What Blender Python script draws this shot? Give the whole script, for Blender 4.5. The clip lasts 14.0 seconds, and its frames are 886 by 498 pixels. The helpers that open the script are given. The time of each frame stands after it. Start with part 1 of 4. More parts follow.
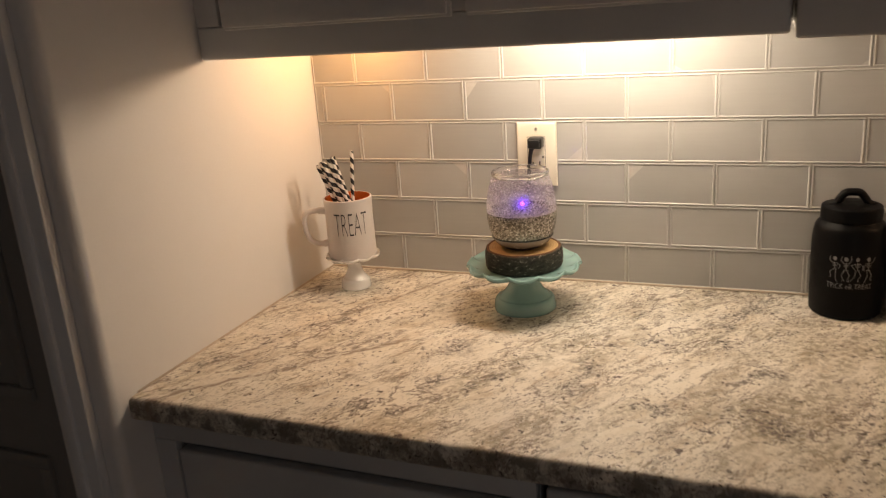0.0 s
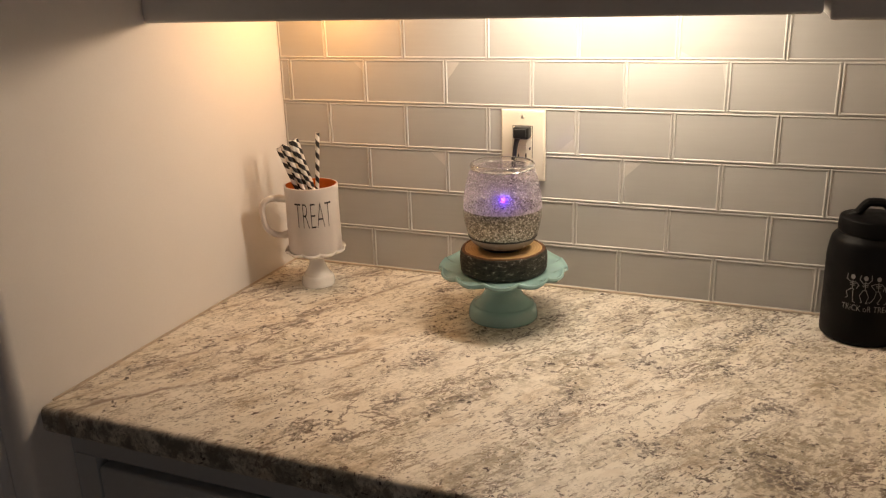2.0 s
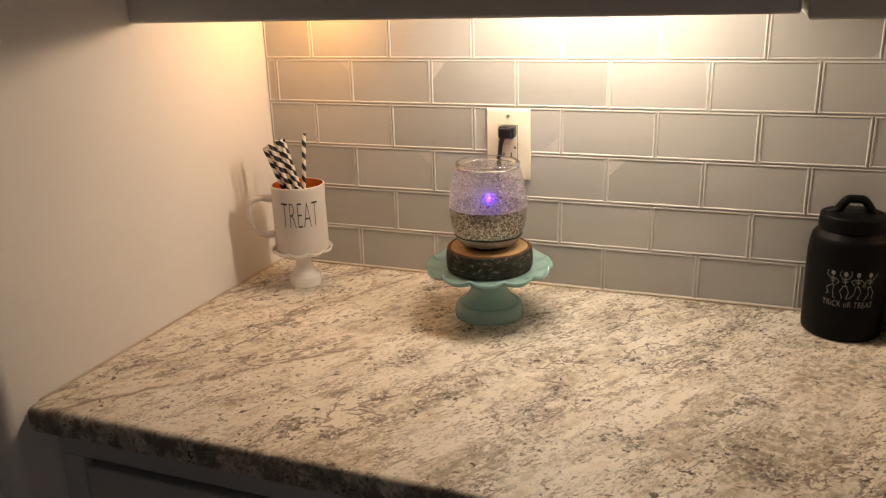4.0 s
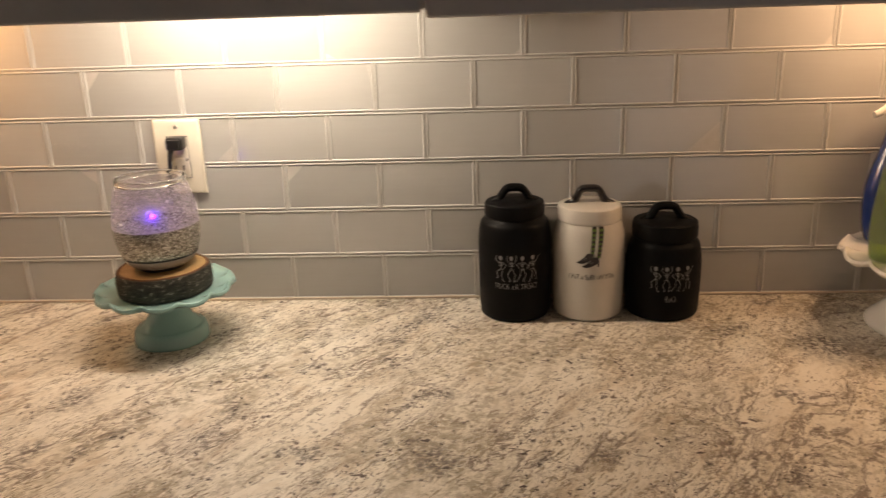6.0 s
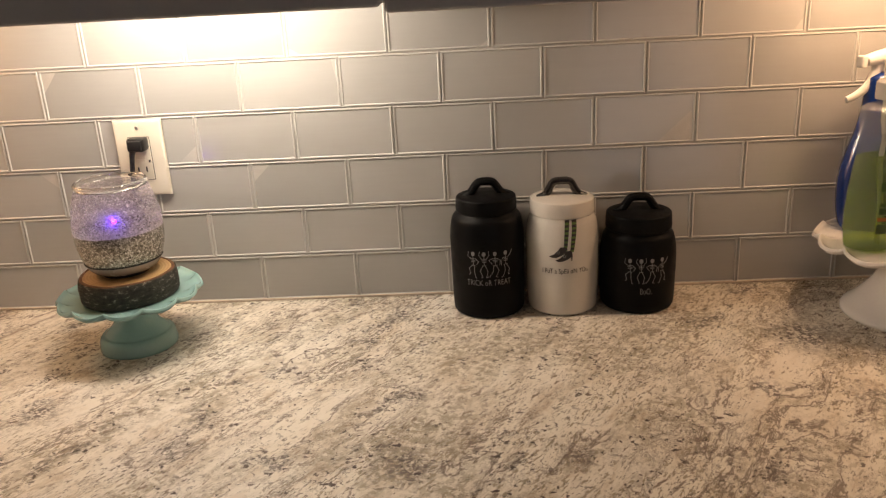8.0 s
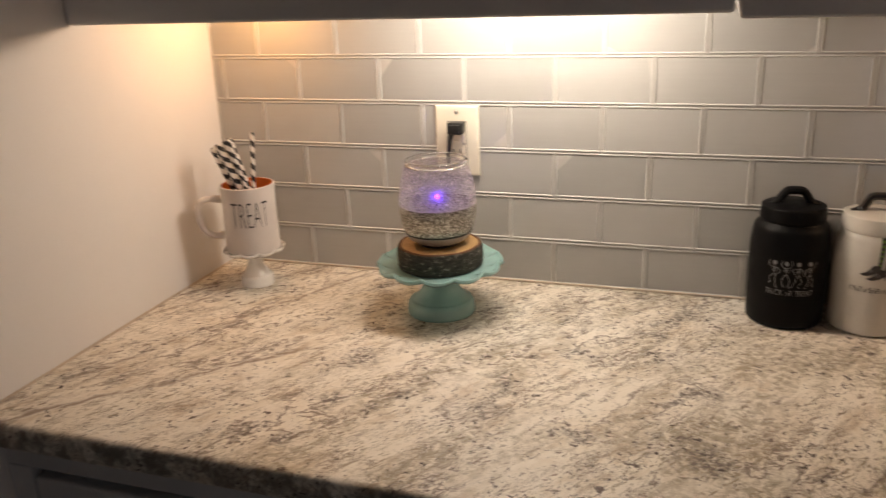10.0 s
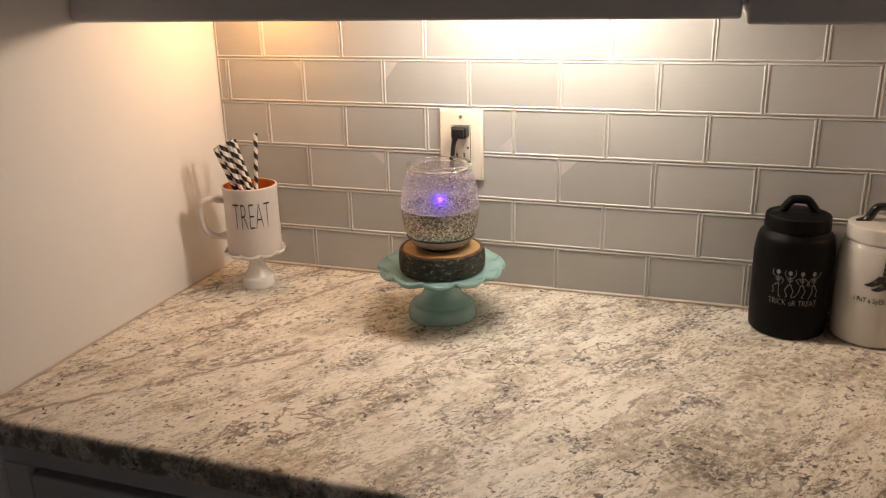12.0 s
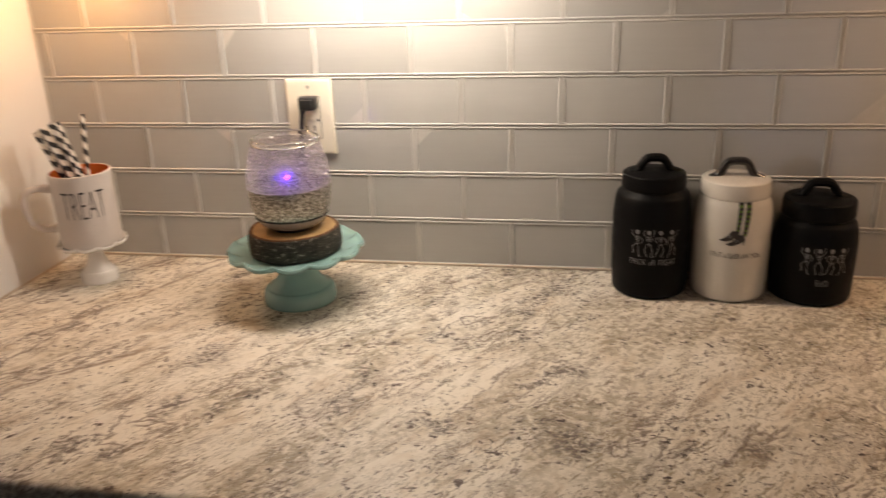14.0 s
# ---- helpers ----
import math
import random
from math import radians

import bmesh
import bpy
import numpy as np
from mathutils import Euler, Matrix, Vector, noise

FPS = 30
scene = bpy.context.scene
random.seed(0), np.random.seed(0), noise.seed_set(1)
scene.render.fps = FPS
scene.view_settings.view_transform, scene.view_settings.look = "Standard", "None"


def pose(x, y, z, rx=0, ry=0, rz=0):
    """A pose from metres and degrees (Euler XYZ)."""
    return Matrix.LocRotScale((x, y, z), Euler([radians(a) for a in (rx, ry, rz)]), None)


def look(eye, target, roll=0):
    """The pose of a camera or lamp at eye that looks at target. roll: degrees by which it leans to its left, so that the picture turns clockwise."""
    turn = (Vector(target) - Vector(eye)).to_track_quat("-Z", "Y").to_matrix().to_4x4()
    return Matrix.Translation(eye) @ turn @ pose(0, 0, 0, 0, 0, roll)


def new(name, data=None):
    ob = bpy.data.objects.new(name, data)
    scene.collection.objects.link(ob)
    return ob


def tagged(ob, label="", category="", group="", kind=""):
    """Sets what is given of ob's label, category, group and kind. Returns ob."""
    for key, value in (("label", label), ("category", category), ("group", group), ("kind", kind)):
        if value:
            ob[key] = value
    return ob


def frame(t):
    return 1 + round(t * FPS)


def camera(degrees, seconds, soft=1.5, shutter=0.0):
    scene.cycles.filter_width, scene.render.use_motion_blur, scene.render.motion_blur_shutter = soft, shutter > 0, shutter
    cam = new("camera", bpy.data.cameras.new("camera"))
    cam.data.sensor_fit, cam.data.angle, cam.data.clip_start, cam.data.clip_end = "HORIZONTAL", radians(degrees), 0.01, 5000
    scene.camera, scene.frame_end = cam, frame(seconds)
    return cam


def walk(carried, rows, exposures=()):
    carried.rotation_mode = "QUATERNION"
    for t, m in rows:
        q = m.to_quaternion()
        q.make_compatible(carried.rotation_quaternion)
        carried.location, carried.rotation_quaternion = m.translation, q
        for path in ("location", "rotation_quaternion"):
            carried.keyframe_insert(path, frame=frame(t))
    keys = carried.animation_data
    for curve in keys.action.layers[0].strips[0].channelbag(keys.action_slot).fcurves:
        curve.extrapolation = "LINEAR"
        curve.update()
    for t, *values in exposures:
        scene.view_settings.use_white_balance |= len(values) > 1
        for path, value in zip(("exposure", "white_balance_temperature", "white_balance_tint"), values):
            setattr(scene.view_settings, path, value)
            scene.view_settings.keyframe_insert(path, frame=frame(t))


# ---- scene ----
cam = camera(57.3, 14.0, 1.2, 0.6)
PATH = [
    (0, (0.874, -1.479, 1.458), (0.132, 0.283, 0.871), -4.1),
    (0.5, (0.828, -1.389, 1.44), (0.111, 0.379, 0.84), -2.2),
    (1, (0.84, -1.346, 1.432), (0.112, 0.415, 0.824), -1.4),
    (1.5, (0.849, -1.331, 1.43), (0.121, 0.426, 0.812), -1.7),
    (2, (0.845, -1.322, 1.428), (0.126, 0.439, 0.81), -1.7),
    (2.5, (0.847, -1.329, 1.429), (0.135, 0.436, 0.814), -1.7),
    (4.8, (0.857, -1.33, 1.422), (0.214, 0.459, 0.799), -1.7),
    (5, (0.866, -1.323, 1.419), (0.288, 0.487, 0.794), -1.4),
    (5.5, (0.923, -1.301, 1.421), (0.619, 0.576, 0.801), -1.6),
    (6, (0.962, -1.275, 1.416), (0.842, 0.623, 0.797), -2.0),
    (6.5, (0.97, -1.257, 1.411), (0.911, 0.641, 0.785), -2.1),
    (7, (0.974, -1.248, 1.408), (0.944, 0.649, 0.775), -1.9),
    (7.2, (0.984, -1.247, 1.409), (0.94, 0.649, 0.772), -2.3),
    (9.3, (0.94, -1.278, 1.442), (0.719, 0.596, 0.781), -1.7),
    (9.5, (0.912, -1.29, 1.44), (0.576, 0.57, 0.786), -1.6),
    (10, (0.872, -1.321, 1.443), (0.265, 0.47, 0.794), -2.2),
    (10.5, (0.872, -1.326, 1.447), (0.196, 0.449, 0.819), -2.2),
    (11, (0.866, -1.326, 1.436), (0.215, 0.467, 0.835), -1.6),
    (11.5, (0.872, -1.321, 1.441), (0.24, 0.472, 0.82), -1.4),
    (12, (0.872, -1.317, 1.436), (0.257, 0.478, 0.804), -1.3),
    (12.5, (0.872, -1.316, 1.431), (0.269, 0.481, 0.792), -1.3),
    (13, (0.882, -1.305, 1.432), (0.307, 0.493, 0.769), -1.7),
    (13.5, (0.899, -1.279, 1.431), (0.394, 0.531, 0.746), -2.2),
    (14, (0.908, -1.243, 1.42), (0.552, 0.595, 0.714), -2.2),
]
EXPOSURES = [(0, -0.27, 7250, 10), (0.5, -0.39, 7250, 10), (2.5, -0.32, 7200, 10), (5.5, -0.29, 7150, 10), (7.0, -0.24, 6850, 10), (9.5, -0.20, 6650, 10), (10.0, -0.28, 6600, 10), (10.7, -0.21, 6550, 10), (12.5, -0.22, 6550, 10), (14.0, -0.25, 6600, 10)]
walk(cam, [(t, look(eye, target, roll)) for t, eye, target, roll in PATH], EXPOSURES)

# ---- sizes ----
TOP = 0.914              # counter top
WX = -0.013              # face of the side wall
PX, PZ, JX = 0.1549, 0.0787, 0.0852   # tile pitch and first joint
GROUT = 0.0026
UNDER = 1.388            # underside of the upper cabinet
END = 2.60               # far end of the counter run

# ---- light ----
world = bpy.data.worlds.new("dusk")
scene.world = world
world.use_nodes = True
wn = world.node_tree.nodes
sky = wn.new("ShaderNodeTexSky")
sky.sky_type, sky.sun_disc = "NISHITA", False
sky.sun_elevation, sky.sun_rotation = radians(4), radians(200)
world.node_tree.links.new(sky.outputs[0], wn["Background"].inputs[0])
wn["Background"].inputs[1].default_value = 0.05


def area(name, m, sx, sy, watts, colour, spread=180):
    d = bpy.data.lights.new(name, "AREA")
    d.shape, d.size, d.size_y, d.energy, d.color, d.spread = "RECTANGLE", sx, sy, watts, colour, radians(spread)
    ob = new(name, d)
    ob.matrix_world = m
    return ob


WARM, AMBER, WHITE, COOL = (1.0, 0.48, 0.16), (1.0, 0.62, 0.36), (1.0, 0.85, 0.695), (0.88, 0.90, 1.0)


def bulb(x, y, z, watts, colour, soft=0.012):
    d = bpy.data.lights.new("under_cabinet_lamp", "POINT")
    d.energy, d.color, d.shadow_soft_size = watts, colour, soft
    new("under_cabinet_lamp", d).location = (x, y, z)


# a white bar of small lamps, and warm single lamps to both sides, all hidden behind the cabinets' front rails
for bx in (0.47, 0.535, 0.60, 0.665, 0.73):
    bulb(bx, -0.150, 1.424, 1.43, WHITE, 0.026)
bulb(0.130, -0.088, 1.420, 1.7, WARM, 0.030)
bulb(1.56, -0.145, 1.420, 3.4, AMBER, 0.022)
bulb(1.86, -0.150, 1.424, 5.0, AMBER, 0.022)
# added fill lamp in an unseen rear opening, for the dim cool room light
area("window_light", pose(1.98, -3.41, 1.05, 90, 0, 0), 0.80, 1.75, 3.7, COOL)

# ---- materials ----
def material(name, colour, rough=0.5, metal=0.0, coat=0.0, spec=0.5):
    m = bpy.data.materials.new(name)
    m.use_nodes = True
    b = m.node_tree.nodes["Principled BSDF"]
    b.inputs["Base Color"].default_value = (*colour, 1)
    b.inputs["Roughness"].default_value = rough
    b.inputs["Metallic"].default_value = metal
    b.inputs["Coat Weight"].default_value = coat
    b.inputs["Coat Roughness"].default_value = 0.06
    b.inputs["Specular IOR Level"].default_value = spec
    return m


def node(m, kind, **inputs):
    n = m.node_tree.nodes.new(kind)
    for k, v in inputs.items():
        n.inputs[k.replace("_", " ")].default_value = v
    return n


def link(m, a, b):
    m.node_tree.links.new(a, b)


def coords(m, scale=(1, 1, 1), rot=(0, 0, 0)):
    c = node(m, "ShaderNodeTexCoord")
    mp = node(m, "ShaderNodeMapping")
    mp.inputs["Scale"].default_value = scale
    mp.inputs["Rotation"].default_value = [radians(a) for a in rot]
    link(m, c.outputs["Object"], mp.inputs[0])
    return mp.outputs[0]


def ramp(m, source, *stops):
    r = node(m, "ShaderNodeValToRGB")
    e = r.color_ramp.elements
    while len(e) < len(stops):
        e.new(0.5)
    for el, (p, c) in zip(e, stops):
        el.position = p
        el.color = (*c, 1) if len(c) == 3 else c
    link(m, source, r.inputs[0])
    return r.outputs[0]


def mix(m, fac, a, b, mode="MIX"):
    n = m.node_tree.nodes.new("ShaderNodeMix")
    n.data_type, n.blend_type = "RGBA", mode
    for sock, v in ((n.inputs[0], fac), (n.inputs[6], a), (n.inputs[7], b)):
        if hasattr(v, "is_linked"):
            link(m, v, sock)
        elif isinstance(v, (int, float)):
            sock.default_value = v
        else:
            sock.default_value = (*v, 1)
    return n.outputs[2]


def noise_tex(m, vec, scale, detail=4, rough=0.55, distortion=0.0):
    n = node(m, "ShaderNodeTexNoise", Scale=scale, Detail=detail, Roughness=rough, Distortion=distortion)
    link(m, vec, n.inputs["Vector"])
    return n.outputs[0]


def principled(m):
    return m.node_tree.nodes["Principled BSDF"]


def bump(m, height, strength, dist):
    b = node(m, "ShaderNodeBump", Strength=strength, Distance=dist)
    link(m, height, b.inputs["Height"])
    link(m, b.outputs[0], principled(m).inputs["Normal"])


def worn(name, colour, rough, scale=9.0, amount=0.12, fine=260.0, relief=0.0004, coat=0.0, metal=0.0, spec=0.5):
    """A surface with soft blotches, fine grain and slight relief."""
    m = material(name, colour, rough, metal, coat)
    v = coords(m)
    dark = [c * (1 - amount) for c in colour]
    light = [min(1, c * (1 + amount * 0.5)) for c in colour]
    big = ramp(m, noise_tex(m, v, scale), (0.3, dark), (0.7, light))
    small = ramp(m, noise_tex(m, v, fine, 3), (0.35, (1 - amount * 0.6,) * 3), (0.65, (1, 1, 1)))
    link(m, mix(m, 1.0, big, small, "MULTIPLY"), principled(m).inputs["Base Color"])
    r = ramp(m, noise_tex(m, v, scale * 2.3), (0.3, (rough * 0.85,) * 3), (0.7, (min(1, rough * 1.15),) * 3))
    link(m, r, principled(m).inputs["Roughness"])
    bump(m, noise_tex(m, v, fine, 3), 0.35, relief)
    principled(m).inputs["Specular IOR Level"].default_value = spec
    return m


def counter_material():
    m = material("stone_laminate", (0.6, 0.5, 0.4), 0.34)

    def math_node(op, a, b=None, c=None):
        n = node(m, "ShaderNodeMath")
        n.operation = op
        for k, v in enumerate((a, b, c)):
            if v is None:
                continue
            if hasattr(v, "is_linked"):
                link(m, v, n.inputs[k])
            else:
                n.inputs[k].default_value = v
        return n.outputs[0]

    def vec_node(op, a, b, c=None):
        n = node(m, "ShaderNodeVectorMath")
        n.operation = op
        for k, v in enumerate((a, b, c)):
            if v is None:
                continue
            if hasattr(v, "is_linked"):
                link(m, v, n.inputs[k])
            else:
                n.inputs[k].default_value = v
        return n

    def wobble(vec, scale, amount, detail=5.0):
        n = node(m, "ShaderNodeTexNoise", Scale=scale, Detail=detail, Roughness=0.62)
        link(m, vec, n.inputs["Vector"])
        centred = vec_node("SUBTRACT", n.outputs["Color"], (0.5,) * 3).outputs[0]
        return vec_node("MULTIPLY_ADD", centred, (amount,) * 3, vec).outputs[0]

    def both(a, b):
        return mix(m, 1.0, a, b, "MULTIPLY")

    flat = coords(m)
    # streaks run obliquely over the top: u along them, squeezed across
    turned = coords(m, (1, 1, 1), (0, 0, -56))
    squeezed = vec_node("MULTIPLY", turned, (1.0, 2.1, 1.4)).outputs[0]
    v = wobble(squeezed, 5.0, 0.16, 3.0)
    w = wobble(v, 34.0, 0.055)
    g = wobble(flat, 60.0, 0.012)

    def web(scale, lo, hi):
        vor = node(m, "ShaderNodeTexVoronoi", Scale=scale)
        vor.feature = "DISTANCE_TO_EDGE"
        link(m, w, vor.inputs["Vector"])
        return ramp(m, vor.outputs[0], (lo, (1, 1, 1)), (hi, (0, 0, 0)))

    # cream ground with tan islands
    base = ramp(m, noise_tex(m, w, 12.0, 9, 0.70), (0.33, (0.54, 0.45, 0.35)), (0.40, (0.72, 0.655, 0.555)), (0.47, (0.81, 0.76, 0.67)), (0.60, (0.85, 0.81, 0.73)))
    # soft grey-olive drifts, broken into grains; the slab greys towards its far end
    sep = node(m, "ShaderNodeSeparateXYZ")
    link(m, flat, sep.inputs[0])
    greyer = node(m, "ShaderNodeMapRange")
    for k, val in ((1, 0.2), (2, 1.5), (3, -0.035), (4, 0.065)):
        greyer.inputs[k].default_value = val
    link(m, sep.outputs[0], greyer.inputs[0])
    drift = ramp(m, math_node("ADD", noise_tex(m, v, 4.6, 5, 0.62), greyer.outputs[0]), (0.50, (0, 0, 0)), (0.62, (0.80,) * 3))
    grain = ramp(m, noise_tex(m, g, 90, 6, 0.75), (0.45, (0.12,) * 3), (0.54, (1, 1, 1)))
    col = mix(m, both(drift, grain), base, (0.33, 0.285, 0.205))
    fine_ = wobble(squeezed, 20.0, 0.05)
    # scribbled brown seams, sharp and broken
    scrib = math_node("ABSOLUTE", math_node("SUBTRACT", noise_tex(m, fine_, 13.0, 9, 0.70), 0.47))
    m1 = ramp(m, noise_tex(m, v, 7.0, 5, 0.6), (0.47, (0.0,) * 3), (0.60, (0.8,) * 3))
    col = mix(m, both(ramp(m, scrib, (0.008, (1, 1, 1)), (0.022, (0, 0, 0))), m1), col, (0.20, 0.14, 0.095))
    # short dashes that follow the streaks, thick in patches
    fine = wobble(vec_node("MULTIPLY", squeezed, (1.0, 1.35, 1.0)).outputs[0], 22.0, 0.030, 4.0)
    for scale, lo, seed, tone in ((44.0, 0.60, 0.0, (0.21, 0.155, 0.11)), (80.0, 0.555, 3.7, (0.33, 0.28, 0.20)), (125.0, 0.575, 8.1, (0.20, 0.17, 0.135))):
        moved = vec_node("ADD", fine, (seed, seed, 0.0)).outputs[0]
        dash = ramp(m, noise_tex(m, moved, scale, 5, 0.62), (lo, (0, 0, 0)), (lo + 0.035, (1, 1, 1)))
        patch = ramp(m, noise_tex(m, vec_node("ADD", v, (seed, 0.0, 0.0)).outputs[0], 6.0, 4, 0.6), (0.45, (0.06,) * 3), (0.57, (0.92,) * 3))
        col = mix(m, both(dash, patch), col, tone)
    m2 = ramp(m, noise_tex(m, v, 11.0, 5, 0.6), (0.53, (0.0,) * 3), (0.63, (0.6,) * 3))
    col = mix(m, both(web(110.0, 0.04, 0.10), m2), col, (0.20, 0.155, 0.12))
    # long veins, a field of them and three strong ones near the side wall
    ridge = math_node("ABSOLUTE", math_node("SUBTRACT", noise_tex(m, v, 4.6, 8, 0.64), 0.5))
    longv = ramp(m, ridge, (0.004, (1, 1, 1)), (0.017, (0, 0, 0)))
    wherel = ramp(m, noise_tex(m, v, 5.0, 4), (0.48, (0, 0, 0)), (0.56, (0.85,) * 3))
    col = mix(m, both(longv, wherel), col, (0.17, 0.125, 0.10))
    bent = node(m, "ShaderNodeSeparateXYZ")
    link(m, wobble(wobble(flat, 7.0, 0.055, 3.0), 45.0, 0.020), bent.inputs[0])
    broken = ramp(m, noise_tex(m, w, 26.0, 5, 0.7), (0.40, (0.0,) * 3), (0.53, (0.95,) * 3))
    for ang, through_x, through_y, wide, x_end in ((62, 0.135, -0.310, 0.0060, 0.30), (44, 0.140, -0.520, 0.0085, 0.30), (57, 0.040, -0.220, 0.0050, 0.16)):
        nx, ny = -math.sin(radians(ang)), math.cos(radians(ang))
        off = math_node("MULTIPLY_ADD", bent.outputs[0], nx, math_node("MULTIPLY_ADD", bent.outputs[1], ny, -(through_x * nx + through_y * ny)))
        line = ramp(m, math_node("ABSOLUTE", off), (wide * 0.25, (0.9,) * 3), (wide, (0, 0, 0)))
        ends = ramp(m, sep.outputs[0], (x_end, (1, 1, 1)), (x_end + 0.06, (0, 0, 0)))
        col = mix(m, both(both(line, ends), broken), col, (0.21, 0.145, 0.105))
    # grey-mauve clusters, scattered and at a few marked places
    speck = ramp(m, noise_tex(m, g, 170, 5, 0.7), (0.46, (0.06,) * 3), (0.53, (1, 1, 1)))
    stain = ramp(m, noise_tex(m, w, 9.0, 6, 0.66), (0.585, (0, 0, 0)), (0.65, (0.9,) * 3))
    col = mix(m, both(stain, speck), col, (0.10, 0.078, 0.070))
    near = None
    spots = wobble(wobble(flat, 16.0, 0.09), 60.0, 0.05)
    for cx, cy, size in ((0.419, -0.350, 0.040), (0.412, -0.481, 0.026), (0.401, -0.580, 0.030), (0.626, -0.367, 0.030), (0.893, -0.335, 0.036), (1.076, -0.477, 0.032), (1.430, -0.200, 0.065), (1.465, -0.384, 0.045), (1.337, -0.349, 0.030), (0.891, -0.491, 0.045), (1.405, -0.030, 0.030)):
        far_ = vec_node("DISTANCE", spots, (cx, cy, TOP)).outputs["Value"]
        part_ = math_node("DIVIDE", far_, size)
        near = part_ if near is None else math_node("MINIMUM", near, part_)
    blot = ramp(m, near, (0.30, (0.95,) * 3), (1.0, (0, 0, 0)))
    col = mix(m, both(blot, speck), col, (0.13, 0.105, 0.095))
    # dark blotches on the polished front edge, plus its shade put into the colour
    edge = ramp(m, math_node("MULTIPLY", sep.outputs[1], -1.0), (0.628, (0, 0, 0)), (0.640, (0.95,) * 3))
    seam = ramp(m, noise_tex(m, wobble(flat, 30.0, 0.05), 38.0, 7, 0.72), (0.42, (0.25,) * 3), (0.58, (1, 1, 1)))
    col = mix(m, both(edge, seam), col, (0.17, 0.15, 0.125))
    # sharp dark flecks of two sizes
    where = ramp(m, noise_tex(m, v, 9.0, 3), (0.38, (0.15,) * 3), (0.56, (1, 1, 1)))
    for scale, lo, tone in ((62, 0.655, (0.085, 0.055, 0.045)), (125, 0.615, (0.06, 0.042, 0.036))):
        fleck = ramp(m, noise_tex(m, g, scale, 4, 0.6), (lo, (0, 0, 0)), (lo + 0.02, (1, 1, 1)))
        col = mix(m, both(fleck, where), col, tone)
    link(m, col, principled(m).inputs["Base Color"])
    link(m, ramp(m, noise_tex(m, v, 40, 4), (0.3, (0.40,) * 3), (0.7, (0.56,) * 3)), principled(m).inputs["Roughness"])
    bump(m, noise_tex(m, v, 140, 4), 0.12, 0.0004)
    return m


def tile_material():
    m = material("frosted_glass_tile", (0.66, 0.65, 0.60), 0.22, 0, 0.35)
    info = node(m, "ShaderNodeObjectInfo")
    tint = ramp(m, info.outputs["Random"], (0.0, (0.385, 0.383, 0.372)), (0.5, (0.415, 0.412, 0.400)), (1.0, (0.445, 0.441, 0.428)))
    shift = node(m, "ShaderNodeVectorMath")
    shift.operation = "MULTIPLY_ADD"
    spread = node(m, "ShaderNodeCombineXYZ")
    for k in range(3):
        link(m, info.outputs["Random"], spread.inputs[k])
    link(m, spread.outputs[0], shift.inputs[0])
    shift.inputs[1].default_value = (37.0, 11.0, 23.0)
    link(m, coords(m), shift.inputs[2])
    v = shift.outputs[0]
    cloud = ramp(m, noise_tex(m, v, 9, 3), (0.3, (0.95, 0.95, 0.94)), (0.7, (1, 1, 1)))
    long = node(m, "ShaderNodeMapping")
    long.inputs["Scale"].default_value = (4, 1, 70)
    link(m, v, long.inputs[0])
    streak = ramp(m, noise_tex(m, long.outputs[0], 3, 3), (0.3, (0.975,) * 3), (0.7, (1, 1, 1)))
    link(m, mix(m, 1.0, mix(m, 1.0, tint, cloud, "MULTIPLY"), streak, "MULTIPLY"), principled(m).inputs["Base Color"])
    link(m, ramp(m, noise_tex(m, v, 30, 3), (0.3, (0.15,) * 3), (0.7, (0.20,) * 3)), principled(m).inputs["Roughness"])
    bump(m, noise_tex(m, v, 14, 2), 0.10, 0.0006)
    return m


def straw_material():
    m = material("striped_paper", (0.8, 0.78, 0.74), 0.6)
    c = node(m, "ShaderNodeTexCoord")
    s = node(m, "ShaderNodeSeparateXYZ")
    link(m, c.outputs["Object"], s.inputs[0])
    a = node(m, "ShaderNodeMath")
    a.operation = "ARCTAN2"
    link(m, s.outputs[1], a.inputs[0])
    link(m, s.outputs[0], a.inputs[1])
    a2 = node(m, "ShaderNodeMath")
    a2.operation = "MULTIPLY"
    a2.inputs[1].default_value = 1 / (2 * math.pi)
    link(m, a.outputs[0], a2.inputs[0])
    z = node(m, "ShaderNodeMath")
    z.operation = "MULTIPLY_ADD"
    z.inputs[1].default_value = 1 / 0.021
    link(m, s.outputs[2], z.inputs[0])
    link(m, a2.outputs[0], z.inputs[2])
    f = node(m, "ShaderNodeMath")
    f.operation = "FRACT"
    link(m, z.outputs[0], f.inputs[0])
    g = node(m, "ShaderNodeMath")
    g.operation = "GREATER_THAN"
    g.inputs[1].default_value = 0.5
    link(m, f.outputs[0], g.inputs[0])
    link(m, mix(m, g.outputs[0], (0.80, 0.77, 0.72), (0.012, 0.012, 0.014)), principled(m).inputs["Base Color"])
    return m


def bark_material():
    m = material("bark", (0.05, 0.045, 0.035), 0.85)
    v = coords(m, (1, 1, 2.2))
    c = ramp(m, noise_tex(m, v, 110, 6, 0.7), (0.3, (0.012, 0.011, 0.009)), (0.55, (0.055, 0.05, 0.038)), (0.60, (0.10, 0.092, 0.07)), (0.665, (0.34, 0.32, 0.26)))
    link(m, c, principled(m).inputs["Base Color"])
    bump(m, noise_tex(m, v, 90, 6, 0.7), 1.0, 0.004)
    return m


